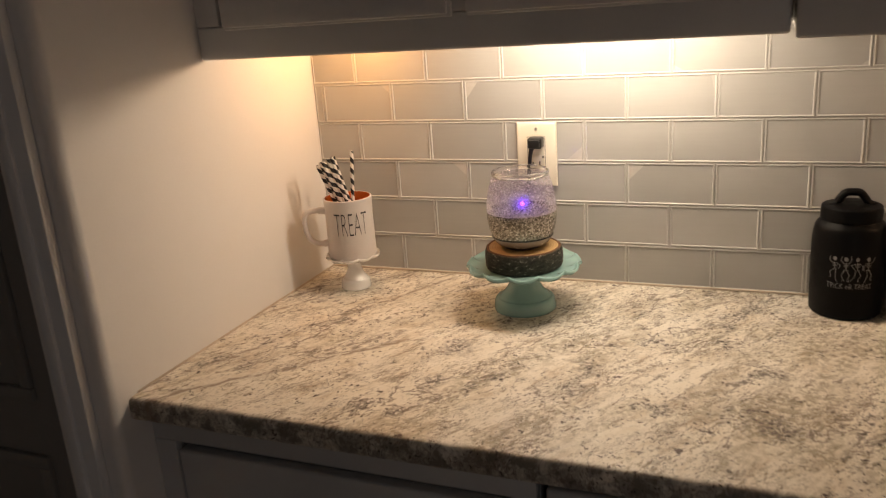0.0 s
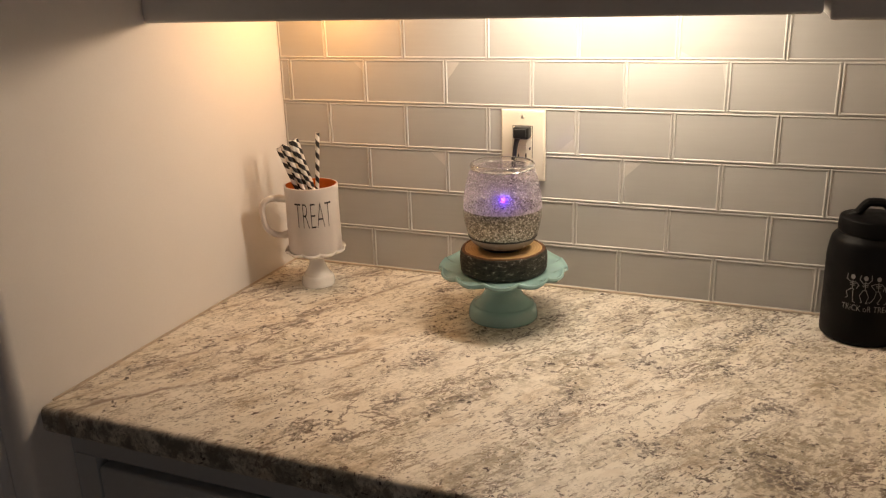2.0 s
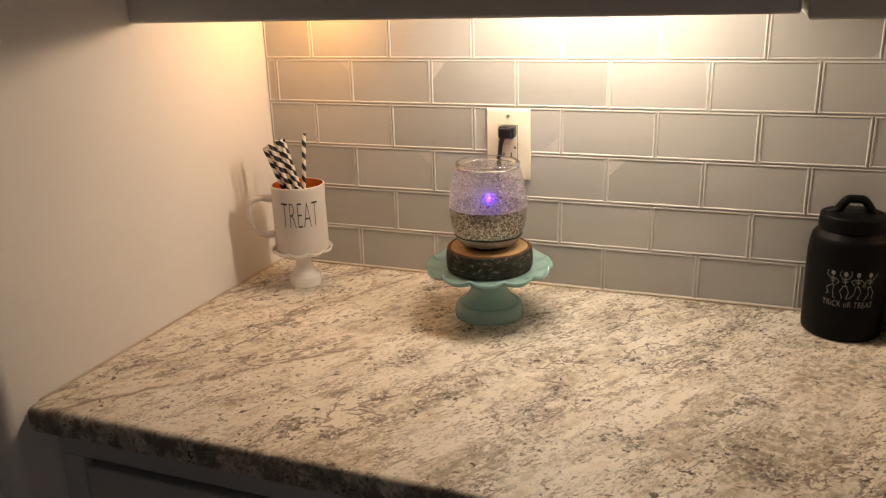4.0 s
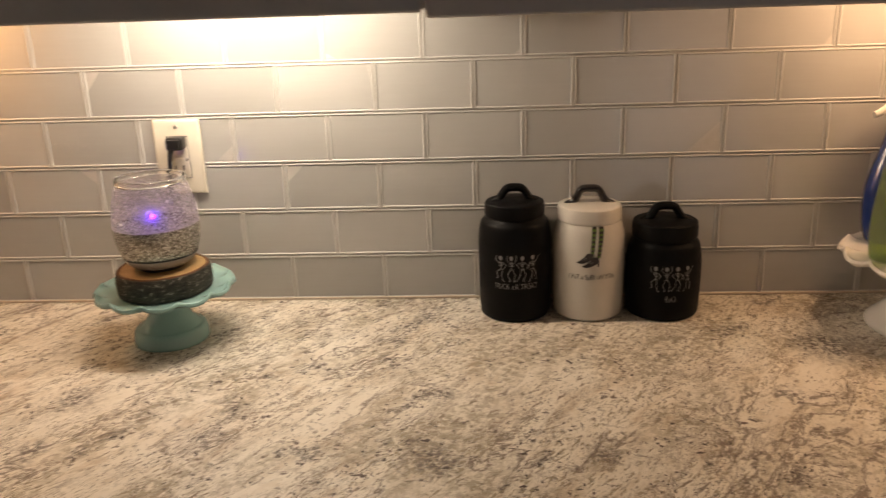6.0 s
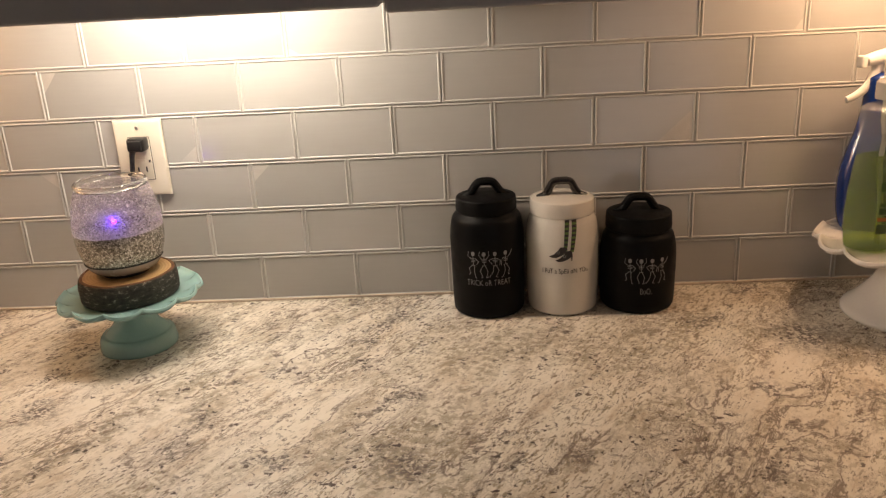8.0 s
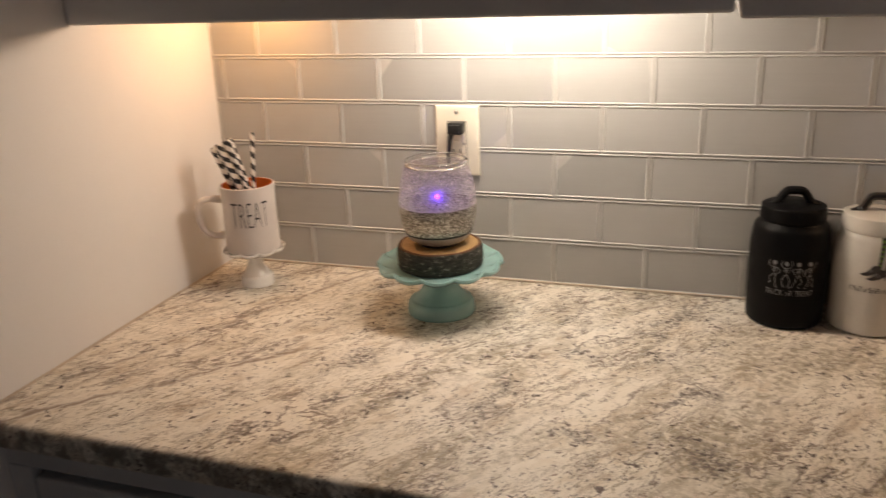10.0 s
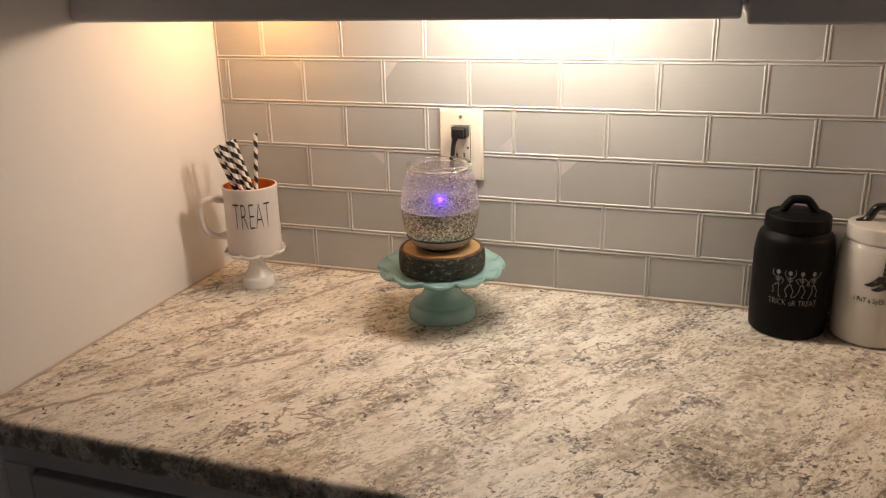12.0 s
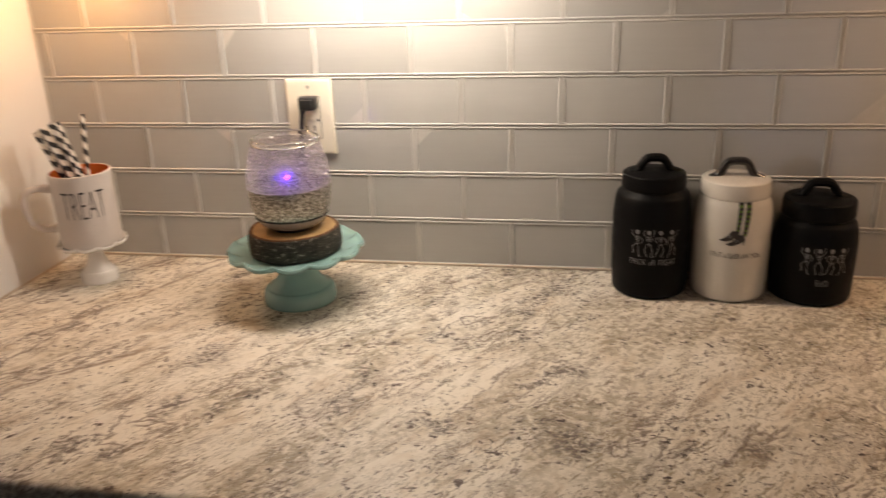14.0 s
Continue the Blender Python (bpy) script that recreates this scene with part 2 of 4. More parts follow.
def rings_material():
    m = material("cut_wood", (0.5, 0.3, 0.15), 0.5)
    v = coords(m)
    w = node(m, "ShaderNodeTexWave", Scale=70.0, Distortion=1.6, Detail=2.0)
    w.wave_type, w.rings_direction = "RINGS", "Z"
    link(m, v, w.inputs[0])
    c = ramp(m, w.outputs[1], (0.2, (0.46, 0.29, 0.12)), (0.8, (0.60, 0.42, 0.20)))
    link(m, mix(m, 0.5, c, ramp(m, noise_tex(m, v, 45, 5), (0.3, (0.36, 0.21, 0.085)), (0.7, (0.62, 0.43, 0.21)))), principled(m).inputs["Base Color"])
    return m


def crackle_material(name, silver):
    """Crackled glass: clear with white fracture lines, or backed by silver chips."""
    m = material(name, (0.8, 0.78, 0.8), 0.12)
    b = principled(m)
    v = coords(m)
    warp = node(m, "ShaderNodeTexVoronoi", Scale=480.0 if not silver else 420.0)
    link(m, v, warp.inputs["Vector"])
    edge = node(m, "ShaderNodeTexVoronoi", Scale=480.0 if not silver else 420.0)
    edge.feature = "DISTANCE_TO_EDGE"
    link(m, v, edge.inputs["Vector"])
    lines = ramp(m, edge.outputs[0], (0.02, (1, 1, 1)), (0.12, (0, 0, 0)))
    out = m.node_tree.nodes["Material Output"]
    if silver:
        sep = node(m, "ShaderNodeSeparateColor")
        link(m, warp.outputs["Color"], sep.inputs[0])
        col = ramp(m, sep.outputs[0], (0.0, (0.12, 0.11, 0.09)), (0.40, (0.42, 0.39, 0.33)), (0.75, (0.72, 0.68, 0.61)), (1.0, (0.95, 0.93, 0.88)))
        link(m, mix(m, lines, col, (0.22, 0.20, 0.17)), b.inputs["Base Color"])
        b.inputs["Metallic"].default_value = 0.55
        b.inputs["Roughness"].default_value = 0.22
        bump(m, sep.outputs[1], 0.9, 0.0016)
        return m
    b.inputs["Roughness"].default_value = 0.2
    sep = node(m, "ShaderNodeSeparateColor")
    link(m, warp.outputs["Color"], sep.inputs[0])
    link(m, ramp(m, sep.outputs[0], (0.0, (0.20, 0.19, 0.19)), (0.5, (0.56, 0.54, 0.52)), (1.0, (0.95, 0.92, 0.89))), b.inputs["Base Color"])
    bump(m, sep.outputs[1], 0.8, 0.0012)
    clear = node(m, "ShaderNodeBsdfTransparent")
    clear.inputs[0].default_value = (0.95, 0.94, 0.95, 1)
    trans = node(m, "ShaderNodeBsdfTranslucent")
    trans.inputs[0].default_value = (0.60, 0.575, 0.60, 1)
    solid = node(m, "ShaderNodeMixShader", Fac=0.5)
    link(m, b.outputs[0], solid.inputs[1])
    link(m, trans.outputs[0], solid.inputs[2])
    amount = ramp(m, sep.outputs[2], (0.0, (0.14,) * 3), (0.6, (0.40,) * 3), (1.0, (0.80,) * 3))
    grown = mix(m, lines, amount, (0.34, 0.34, 0.34))
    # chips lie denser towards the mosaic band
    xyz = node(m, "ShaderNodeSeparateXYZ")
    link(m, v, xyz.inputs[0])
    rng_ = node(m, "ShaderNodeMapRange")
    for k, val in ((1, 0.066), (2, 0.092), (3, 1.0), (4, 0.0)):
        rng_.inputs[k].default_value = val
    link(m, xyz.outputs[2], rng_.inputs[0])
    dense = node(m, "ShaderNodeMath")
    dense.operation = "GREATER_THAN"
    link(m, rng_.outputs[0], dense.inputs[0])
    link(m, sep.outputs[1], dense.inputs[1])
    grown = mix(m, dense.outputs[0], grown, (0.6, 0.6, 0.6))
    mx = node(m, "ShaderNodeMixShader")
    link(m, grown, mx.inputs[0])
    link(m, clear.outputs[0], mx.inputs[1])
    link(m, solid.outputs[0], mx.inputs[2])
    link(m, mx.outputs[0], out.inputs[0])
    return m


def clear_material(name, colour, rough=0.03, ior=1.45):
    m = material(name, colour, rough)
    principled(m).inputs["Transmission Weight"].default_value = 1.0
    principled(m).inputs["IOR"].default_value = ior
    return m


def thin_clear(name, colour, fac):
    """Thin clear plastic: mostly see-through, with a glossy skin."""
    m = material(name, colour, 0.06, 0, 0.5)
    t = node(m, "ShaderNodeBsdfTransparent")
    t.inputs[0].default_value = (*colour, 1)
    mx = node(m, "ShaderNodeMixShader", Fac=fac)
    link(m, t.outputs[0], mx.inputs[1])
    link(m, principled(m).outputs[0], mx.inputs[2])
    link(m, mx.outputs[0], m.node_tree.nodes["Material Output"].inputs[0])
    return m


def glow(name, colour, strength):
    m = material(name, colour, 0.4)
    principled(m).inputs["Emission Color"].default_value = (*colour, 1)
    principled(m).inputs["Emission Strength"].default_value = strength
    return m


M_COUNTER = counter_material()
M_TILE = tile_material()
M_TILE_EDGE = material("tile_edge_glass", (0.50, 0.50, 0.485), 0.45, 0, 0.0, 0.3)
M_GROUT = worn("grout", (0.50, 0.49, 0.465), 0.9, 30, 0.12, 500)
M_WALL = worn("wall_paint", (0.76, 0.74, 0.725), 0.6, 3.0, 0.03, 420, 0.0002)
M_CAB = worn("cabinet_paint", (0.50, 0.50, 0.505), 0.42, 5.0, 0.05, 300, 0.0001)
M_TRIM = worn("trim_paint", (0.74, 0.75, 0.77), 0.4, 6.0, 0.04, 300, 0.0001)
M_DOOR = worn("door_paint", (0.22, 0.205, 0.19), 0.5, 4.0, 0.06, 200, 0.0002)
M_FLOOR = worn("floor_wood", (0.22, 0.15, 0.09), 0.45, 8.0, 0.3, 120)
M_DARK = material("dark_gap", (0.02, 0.02, 0.02), 0.7)
M_IVORY = worn("ivory_plastic", (0.76, 0.71, 0.60), 0.35, 30, 0.03, 900, 0.00005)
M_BLACKPLASTIC = worn("black_plastic", (0.013, 0.013, 0.014), 0.38, 60, 0.2, 800, 0.0001)
M_STEEL = material("nickel_screw", (0.55, 0.53, 0.48), 0.3, 1.0)
M_MINT = worn("mint_glaze", (0.28, 0.475, 0.465), 0.16, 18, 0.05, 300, 0.0001, 0.5)
M_WHITEGLAZE = worn("white_glaze", (0.86, 0.83, 0.80), 0.15, 18, 0.04, 300, 0.0001, 0.5)
M_MUG = worn("mug_glaze", (0.66, 0.60, 0.56), 0.36, 22, 0.05, 300, 0.0002, 0.1)
M_ORANGE = worn("orange_glaze", (0.62, 0.15, 0.035), 0.2, 30, 0.08, 400, 0.0001, 0.4)
M_INK = material("dark_ink", (0.03, 0.025, 0.025), 0.5)
M_PRINT = material("grey_print", (0.25, 0.25, 0.25), 0.6)
M_MATTEBLACK = worn("matte_black_ceramic", (0.0040, 0.0040, 0.0045), 0.48, 25, 0.25, 700, 0.0001, 0, 0, 0.12)
M_CREAM = worn("cream_ceramic", (0.70, 0.66, 0.60), 0.17, 14, 0.05, 400, 0.0001, 0.5)
M_GLOSSBLACK = material("gloss_black_ceramic", (0.012, 0.010, 0.010), 0.15, 0, 0.5)
M_GREENSTRIPE = material("green_print", (0.10, 0.17, 0.03), 0.4)
M_STRAW = straw_material()
M_BARK = bark_material()
M_RINGS = rings_material()
M_INNERBARK = worn("inner_bark", (0.16, 0.065, 0.025), 0.7, 60, 0.35, 400)
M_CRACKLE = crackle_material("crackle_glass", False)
M_CHIPS = crackle_material("silver_chip_mosaic", True)
M_RIM = clear_material("clear_glass_rim", (0.93, 0.92, 0.93), 0.03)
M_BASEDISH = worn("warmer_base", (0.33, 0.30, 0.265), 0.25, 30, 0.05, 500, 0.0001, 0.3)
M_LED = glow("violet_led", (0.22, 0.02, 1.0), 9)
M_GREEN = thin_clear("green_soap", (0.56, 0.70, 0.06), 0.26)
_b = principled(M_GREEN)
_b.inputs["Base Color"].default_value = (0.34, 0.55, 0.015, 1)
_t = node(M_GREEN, "ShaderNodeBsdfTranslucent")
_t.inputs[0].default_value = (0.50, 0.70, 0.02, 1)
_m = node(M_GREEN, "ShaderNodeMixShader", Fac=0.5)
link(M_GREEN, _b.outputs[0], _m.inputs[1])
link(M_GREEN, _t.outputs[0], _m.inputs[2])
link(M_GREEN, _m.outputs[0], [n for n in M_GREEN.node_tree.nodes if n.type == "MIX_SHADER" and n != _m][0].inputs[2])
M_CLEARPLASTIC = thin_clear("clear_plastic", (0.90, 0.90, 0.88), 0.16)
M_PUMP = thin_clear("pump_plastic", (0.88, 0.86, 0.80), 0.62)
M_BLUE = worn("blue_plastic", (0.008, 0.034, 0.20), 0.2, 20, 0.15, 300, 0.0001, 0.4)
M_TRIGGER = worn("white_plastic", (0.80, 0.77, 0.72), 0.35, 30, 0.03, 500, 0.0001)
M_AMBER = thin_clear("amber_glass", (0.10, 0.03, 0.008), 0.5)
M_LABEL = material("paper_label", (0.72, 0.70, 0.66), 0.6)
M_LABELDARK = material("label_dark_green", (0.045, 0.085, 0.012), 0.5)
M_LABELRED = material("label_orange", (0.45, 0.12, 0.03), 0.5)
M_CAULK = worn("caulk", (0.62, 0.52, 0.42), 0.6, 40, 0.15, 300)


# ---- building helpers ----
def part(name, bm, mat, parent=None, label="", smooth=True):
    me = bpy.data.meshes.new(name)
    bm.normal_update()
    bm.to_mesh(me)
    bm.free()
    for mt in (mat if isinstance(mat, (list, tuple)) else [mat]):
        me.materials.append(mt)
    if smooth:
        for p in me.polygons:
            p.use_smooth = True
        me.set_sharp_from_angle(angle=radians(38))
    ob = new(name, me)
    if parent:
        ob.parent = parent
    if label:
        ob["label"] = label
    return ob


def thing(name, m, label, category, group="", kind=""):
    ob = new(name)
    ob.empty_display_size = 0.03
    ob.matrix_world = m
    return tagged(ob, label, category, group, kind)


def box(x0, x1, y0, y1, z0, z1, bevel=0.0, seg=2, bm=None):
    own = bmesh.new()
    bmesh.ops.create_cube(own, size=1)
    for v in own.verts:
        v.co = Vector(((x0, x1)[v.co.x > 0], (y0, y1)[v.co.y > 0], (z0, z1)[v.co.z > 0]))
    if bevel:
        bmesh.ops.bevel(own, geom=own.edges[:], offset=bevel, segments=seg, affect="EDGES", profile=0.5)
    if bm is None:
        return own
    me = bpy.data.meshes.new("scratch")
    own.to_mesh(me)
    own.free()
    bm.from_mesh(me)
    bpy.data.meshes.remove(me)
    return bm


def lathe(profile, segs=64, shape=None, oval=1.0):
    """Turn a profile of (r, z) round z. shape(r, z, a) may move a point."""
    bm = bmesh.new()
    rings = []
    for r, z in profile:
        if r < 1e-5:
            rings.append([bm.verts.new((0, 0, z))])
            continue
        ring = []
        for i in range(segs):
            a = 2 * math.pi * i / segs
            rr, zz = shape(r, z, a) if shape else (r, z)
            ring.append(bm.verts.new((rr * math.cos(a), rr * math.sin(a) * oval, zz)))
        rings.append(ring)
    for lo, hi in zip(rings, rings[1:]):
        for i in range(segs):
            j = (i + 1) % segs
            q = [lo[i % len(lo)], lo[j % len(lo)], hi[j % len(hi)], hi[i % len(hi)]]
            q = list(dict.fromkeys(q))
            if len(q) > 2:
                bm.faces.new(q)
    bmesh.ops.recalc_face_normals(bm, faces=bm.faces[:])
    return bm


def curve_profile(points, n=6):
    """A smooth Catmull-Rom run through profile points."""
    out = []
    p = [points[0], *points, points[-1]]
    for a, b, c, d in zip(p, p[1:], p[2:], p[3:]):
        for k in range(n):
            t = k / n
            out.append(tuple(0.5 * (2 * b[i] + (c[i] - a[i]) * t + (2 * a[i] - 5 * b[i] + 4 * c[i] - d[i]) * t * t
                                    + (3 * b[i] - a[i] - 3 * c[i] + d[i]) * t ** 3) for i in range(len(b))))
    out.append(points[-1])
    return out


def tube(points, radius, sides=10, flat=1.0, bm=None, cap=True, across=None):
    """A round or flattened bar along points; radius may be a list."""
    bm = bm or bmesh.new()
    pts = [Vector(p) for p in points]
    rings = []
    up = Vector((0, 0, 1))
    for i, p in enumerate(pts):
        d = (pts[min(i + 1, len(pts) - 1)] - pts[max(i - 1, 0)]).normalized()
        side = Vector(across) if across else d.cross(up)
        if side.length < 1e-3:
            side = d.cross(Vector((0, 1, 0)))
        side.normalize()
        other = side.cross(d).normalized()
        r = radius[i] if isinstance(radius, (list, tuple)) else radius
        rings.append([bm.verts.new(p + side * (r * flat * math.cos(2 * math.pi * k / sides)) + other * (r * math.sin(2 * math.pi * k / sides))) for k in range(sides)])
    for lo, hi in zip(rings, rings[1:]):
        for k in range(sides):
            bm.faces.new((lo[k], lo[(k + 1) % sides], hi[(k + 1) % sides], hi[k]))
    if cap:
        bm.faces.new(rings[0][::-1])
        bm.faces.new(rings[-1])
    bmesh.ops.recalc_face_normals(bm, faces=bm.faces[:])
    return bm


def wrap(verts, radius, proud=0.0006):
    """Lay flat (u, v) points on an upright round body, facing -y; radius may depend on the height."""
    out = []
    for u, v in verts:
        r = radius(v) if callable(radius) else radius
        a = u / (radius(0.05) if callable(radius) else radius)
        out.append(Vector(((r + proud) * math.sin(a), -(r + proud) * math.cos(a), v)))
    return out


def lettering(name, body, height, width, u, v, radius, mat, parent, label, thin=0.0, slant=0.0):
    """Words wrapped round an upright cylinder, centred at u, with the baseline at v."""
    cu = bpy.data.curves.new("scratch", "FONT")
    cu.body, cu.size, cu.offset, cu.shear, cu.resolution_u = body, 1.0, -thin, slant, 3
    ob = new("scratch", cu)
    me = bpy.data.meshes.new_from_object(ob.evaluated_get(bpy.context.evaluated_depsgraph_get()))
    bpy.data.objects.remove(ob)
    bpy.data.curves.remove(cu)
    xs, ys = [w.co.x for w in me.vertices], [w.co.y for w in me.vertices]
    bm = bmesh.new()
    bm.from_mesh(me)
    bpy.data.meshes.remove(me)
    for w in bm.verts:
        a = ((w.co.x - min(xs)) / (max(xs) - min(xs)) - 0.5) * width + u
        b = (w.co.y - min(ys)) / (max(ys) - min(ys)) * height + v
        w.co = wrap([(a, b)], radius)[0]
    return part(name, bm, mat, parent, label, smooth=False)


def strokes(lines, width, radius, proud=0.0006, discs=(), polys=()):
    """Drawn bars, discs and outlines, wrapped round an upright cylinder."""
    bm = bmesh.new()
    for (x0, y0), (x1, y1) in lines:
        d = Vector((x1 - x0, y1 - y0)).normalized() * width / 2
        n = Vector((-d.y, d.x))
        pts = [(x0 - d.x + n.x, y0 - d.y + n.y), (x0 - d.x - n.x, y0 - d.y - n.y), (x1 + d.x - n.x, y1 + d.y - n.y), (x1 + d.x + n.x, y1 + d.y + n.y)]
        bm.faces.new([bm.verts.new(p) for p in wrap(pts, radius, proud)])
    for cx, cy, rx, ry in discs:
        pts = [(cx + rx * math.cos(a * math.pi / 6), cy + ry * math.sin(a * math.pi / 6)) for a in range(12)]
        bm.faces.new([bm.verts.new(p) for p in wrap(pts, radius, proud)])
    for pts in polys:
        bm.faces.new([bm.verts.new(p) for p in wrap(pts, radius, proud)])
    for f in bm.faces:
        f.normal_update()
        if f.normal.y > 0:
            f.normal_flip()
    return bm


def structure(name, bm, mat, label, category, smooth=True):
    return tagged(part(name, bm, mat, None, "", smooth), label, category, "", "structure")


# ---- the room ----
def wall_block(x0, x1, y0, y1, z0=0.0, z1=2.5):
    return box(x0, x1, y0, y1, z0, z1)


structure("floor", box(-1.6, END + 0.1, -3.5, 0.12, -0.05, 0.0), M_FLOOR, "brown wooden kitchen floor in shadow", "floor")
structure("ceiling", box(-1.6, END + 0.1, -3.5, 0.12, 2.5, 2.56), M_WALL, "plain white painted ceiling", "ceiling")
wall_back = structure("wall_back", wall_block(WX - 0.11, END + 0.1, 0.0024, 0.12), M_GROUT, "back wall with glass subway tile backsplash", "wall")
structure("wall_far", wall_block(END, END + 0.1, -3.4, 0.0018), M_WALL, "plain white painted far wall", "wall")
structure("wall_outer", wall_block(-1.6, -1.5, -3.4, -0.61), M_WALL, "plain white painted outer wall", "wall")
# rear wall out of view, its opening added to hold the fill lamp
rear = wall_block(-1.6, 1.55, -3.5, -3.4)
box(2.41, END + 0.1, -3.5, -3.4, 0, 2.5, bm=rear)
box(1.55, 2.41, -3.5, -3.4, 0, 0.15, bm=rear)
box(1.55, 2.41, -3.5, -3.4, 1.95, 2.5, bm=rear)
structure("wall_rear", rear, M_WALL, "plain white painted rear wall with an added opening", "wall")

# side wall with a rounded free end
bm = bmesh.new()
outline = [(WX - 0.11, 0.0085), (WX, 0.0085)]
R = 0.018
for k in range(9):
    a = math.pi / 2 * k / 8
    outline.append((WX - R + R * math.cos(a), -0.676 + R - R * math.sin(a)))
outline += [(WX - 0.11, -0.676)]
lo = [bm.verts.new((x, y, 0.0)) for x, y in outline]
hi = [bm.verts.new((x, y, 2.5)) for x, y in outline]
for i in range(len(outline)):
    j = (i + 1) % len(outline)
    bm.faces.new((lo[i], lo[j], hi[j], hi[i]))
bm.faces.new(lo[::-1])
bm.faces.new(hi)
bmesh.ops.recalc_face_normals(bm, faces=bm.faces[:])
structure("wall_side", bm, M_WALL, "smooth white painted side wall with rounded corner", "wall")
structure("wall_door", wall_block(-1.6, WX - 0.11, -0.66, -0.56, 2.1, 2.5), M_WALL, "white wall above the pantry door", "wall")

# door casing beside the wall's end
bm = box(-0.095, -0.044, -0.694, -0.6765, 0.0, 2.16, 0.003)
box(-0.089, -0.070, -0.700, -0.690, 0.0, 2.155, 0.003, bm=bm)
structure("trim_casing", bm, M_TRIM, "white painted moulded door casing", "trim")
door = thing("door_1", pose(-0.105, -0.655, 0), "dark closed panelled pantry door in shadow", "door", "", "structure")
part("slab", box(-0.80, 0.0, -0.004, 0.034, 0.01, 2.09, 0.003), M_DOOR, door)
for z0, z1 in ((0.16, 0.80), (0.90, 1.98)):
    for x0, x1 in ((-0.72, -0.44), (-0.36, -0.075)):
        bm = bmesh.new()
        for a, b, c, d in ((x0, x1, z0, z0 + 0.022), (x0, x1, z1 - 0.022, z1), (x0, x0 + 0.022, z0 + 0.022, z1 - 0.022), (x1 - 0.022, x1, z0 + 0.022, z1 - 0.022)):
            box(a, b, -0.014, -0.0035, c, d, 0.003, bm=bm)
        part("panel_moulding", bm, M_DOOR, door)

# ---- counter ----
def run_along(prof, n=40):
    """A closed (y, z) outline carried along the counter run."""
    bm = bmesh.new()
    rows_ = []
    for i in range(n + 1):
        x = WX + 0.0005 + (END - WX - 0.001) * i / n
        rows_.append([bm.verts.new((x, y, z)) for y, z in prof])
    for lo, hi in zip(rows_, rows_[1:]):
        for k in range(len(prof)):
            j = (k + 1) % len(prof)
            bm.faces.new((lo[k], lo[j], hi[j], hi[k]))
    bm.faces.new(rows_[0])
    bm.faces.new(rows_[-1][::-1])
    bmesh.ops.recalc_face_normals(bm, faces=bm.faces[:])
    return bm


worktop = thing("worktop", pose(0, 0, 0), "cream and grey mottled stone worktop with rounded edge", "countertop")
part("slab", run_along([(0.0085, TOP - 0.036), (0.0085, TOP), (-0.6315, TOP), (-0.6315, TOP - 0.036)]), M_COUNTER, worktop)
nose = [(-0.6317, TOP - 0.036), (-0.6317, TOP)]
for k in range(1, 10):
    a = math.pi / 2 * k / 9
    nose.append((-0.632 - 0.009 * math.sin(a), TOP - 0.009 + 0.009 * math.cos(a)))
part("front_edge", run_along(nose + [(-0.641, TOP - 0.030), (-0.637, TOP - 0.036)]), M_COUNTER, worktop, "rounded front edge with dark blotches and painted-in shade")
bm = box(WX + 0.0005, END - 0.001, -0.004, -0.0008, TOP + 0.0002, TOP + 0.0042, 0.0012)
structure("trim_caulk_back", bm, M_CAULK, "pale caulk line behind the worktop", "trim")
bm = box(WX + 0.0004, WX + 0.0036, -0.62, -0.005, TOP + 0.0002, TOP + 0.0034, 0.001)
structure("trim_caulk_side", bm, M_CAULK, "tan caulk line along the side wall", "trim")


# ---- cabinets ----
def door_front(x0, x1, z0, z1, y, parent, name):
    """A framed door: a recessed panel with a stepped edge, two rails and two stiles."""
    d = part(name, box(x0 - 0.004, x1 + 0.004, y - 0.010, y - 0.0012, z0 - 0.004, z1 + 0.004, 0.003), M_CAB, parent)
    w = 0.052
    for nm, a, b, c, e in (("rail", x0, x1, z0, z0 + w), ("rail", x0, x1, z1 - w, z1), ("stile", x0, x0 + w, z0 + w, z1 - w), ("stile", x1 - w, x1, z0 + w, z1 - w)):
        part(nm, box(a, b, y - 0.019, y - 0.0102, c, e, 0.0035), M_CAB, d)
    return d


def upper_cabinet(x0, x1, z0, front, doors, label):
    c = thing("upper_cabinet", pose(0, 0, 0), label, "cabinet", "upper cabinets")
    bm = box(x0 + 0.001, x1 - 0.001, front + 0.02, 0.0, z0 + 0.066, 2.28)
    box(x0 + 0.001, x0 + 0.017, front + 0.02, 0.0, z0 + 0.002, z0 + 0.066, 0.001, bm=bm)
    box(x1 - 0.017, x1 - 0.001, front + 0.02, 0.0, z0 + 0.002, z0 + 0.066, 0.001, bm=bm)
    box(x0 + 0.001, x1 - 0.001, front + 0.0198, front + 0.032, z0 + 0.035, z0 + 0.0665, bm=bm)
    part("carcass", bm, M_CAB, c)
    bm = box(x0, x1, front, front + 0.0195, z0, z0 + 0.0518, 0.004, 3)
    box(x0, x1, front, front + 0.0195, 2.24, 2.28, 0.003, bm=bm)
    edges = [x0] + [(a[1] + b[0]) / 2 for a, b in zip(doors, doors[1:])] + [x1]
    for i, e in enumerate(edges):
        a, b = (e, e + 0.045) if i == 0 else (e - 0.03, e) if i == len(edges) - 1 else (e - 0.018, e + 0.018)
        box(a, b, front + 0.0003, front + 0.0192, z0 + 0.0525, 2.2395, 0.002, bm=bm)
    part("face_frame", bm, M_CAB, c)
    for a, b in doors:
        door_front(a, b, z0 + 0.050, 2.23, front, c, "door")
    return c


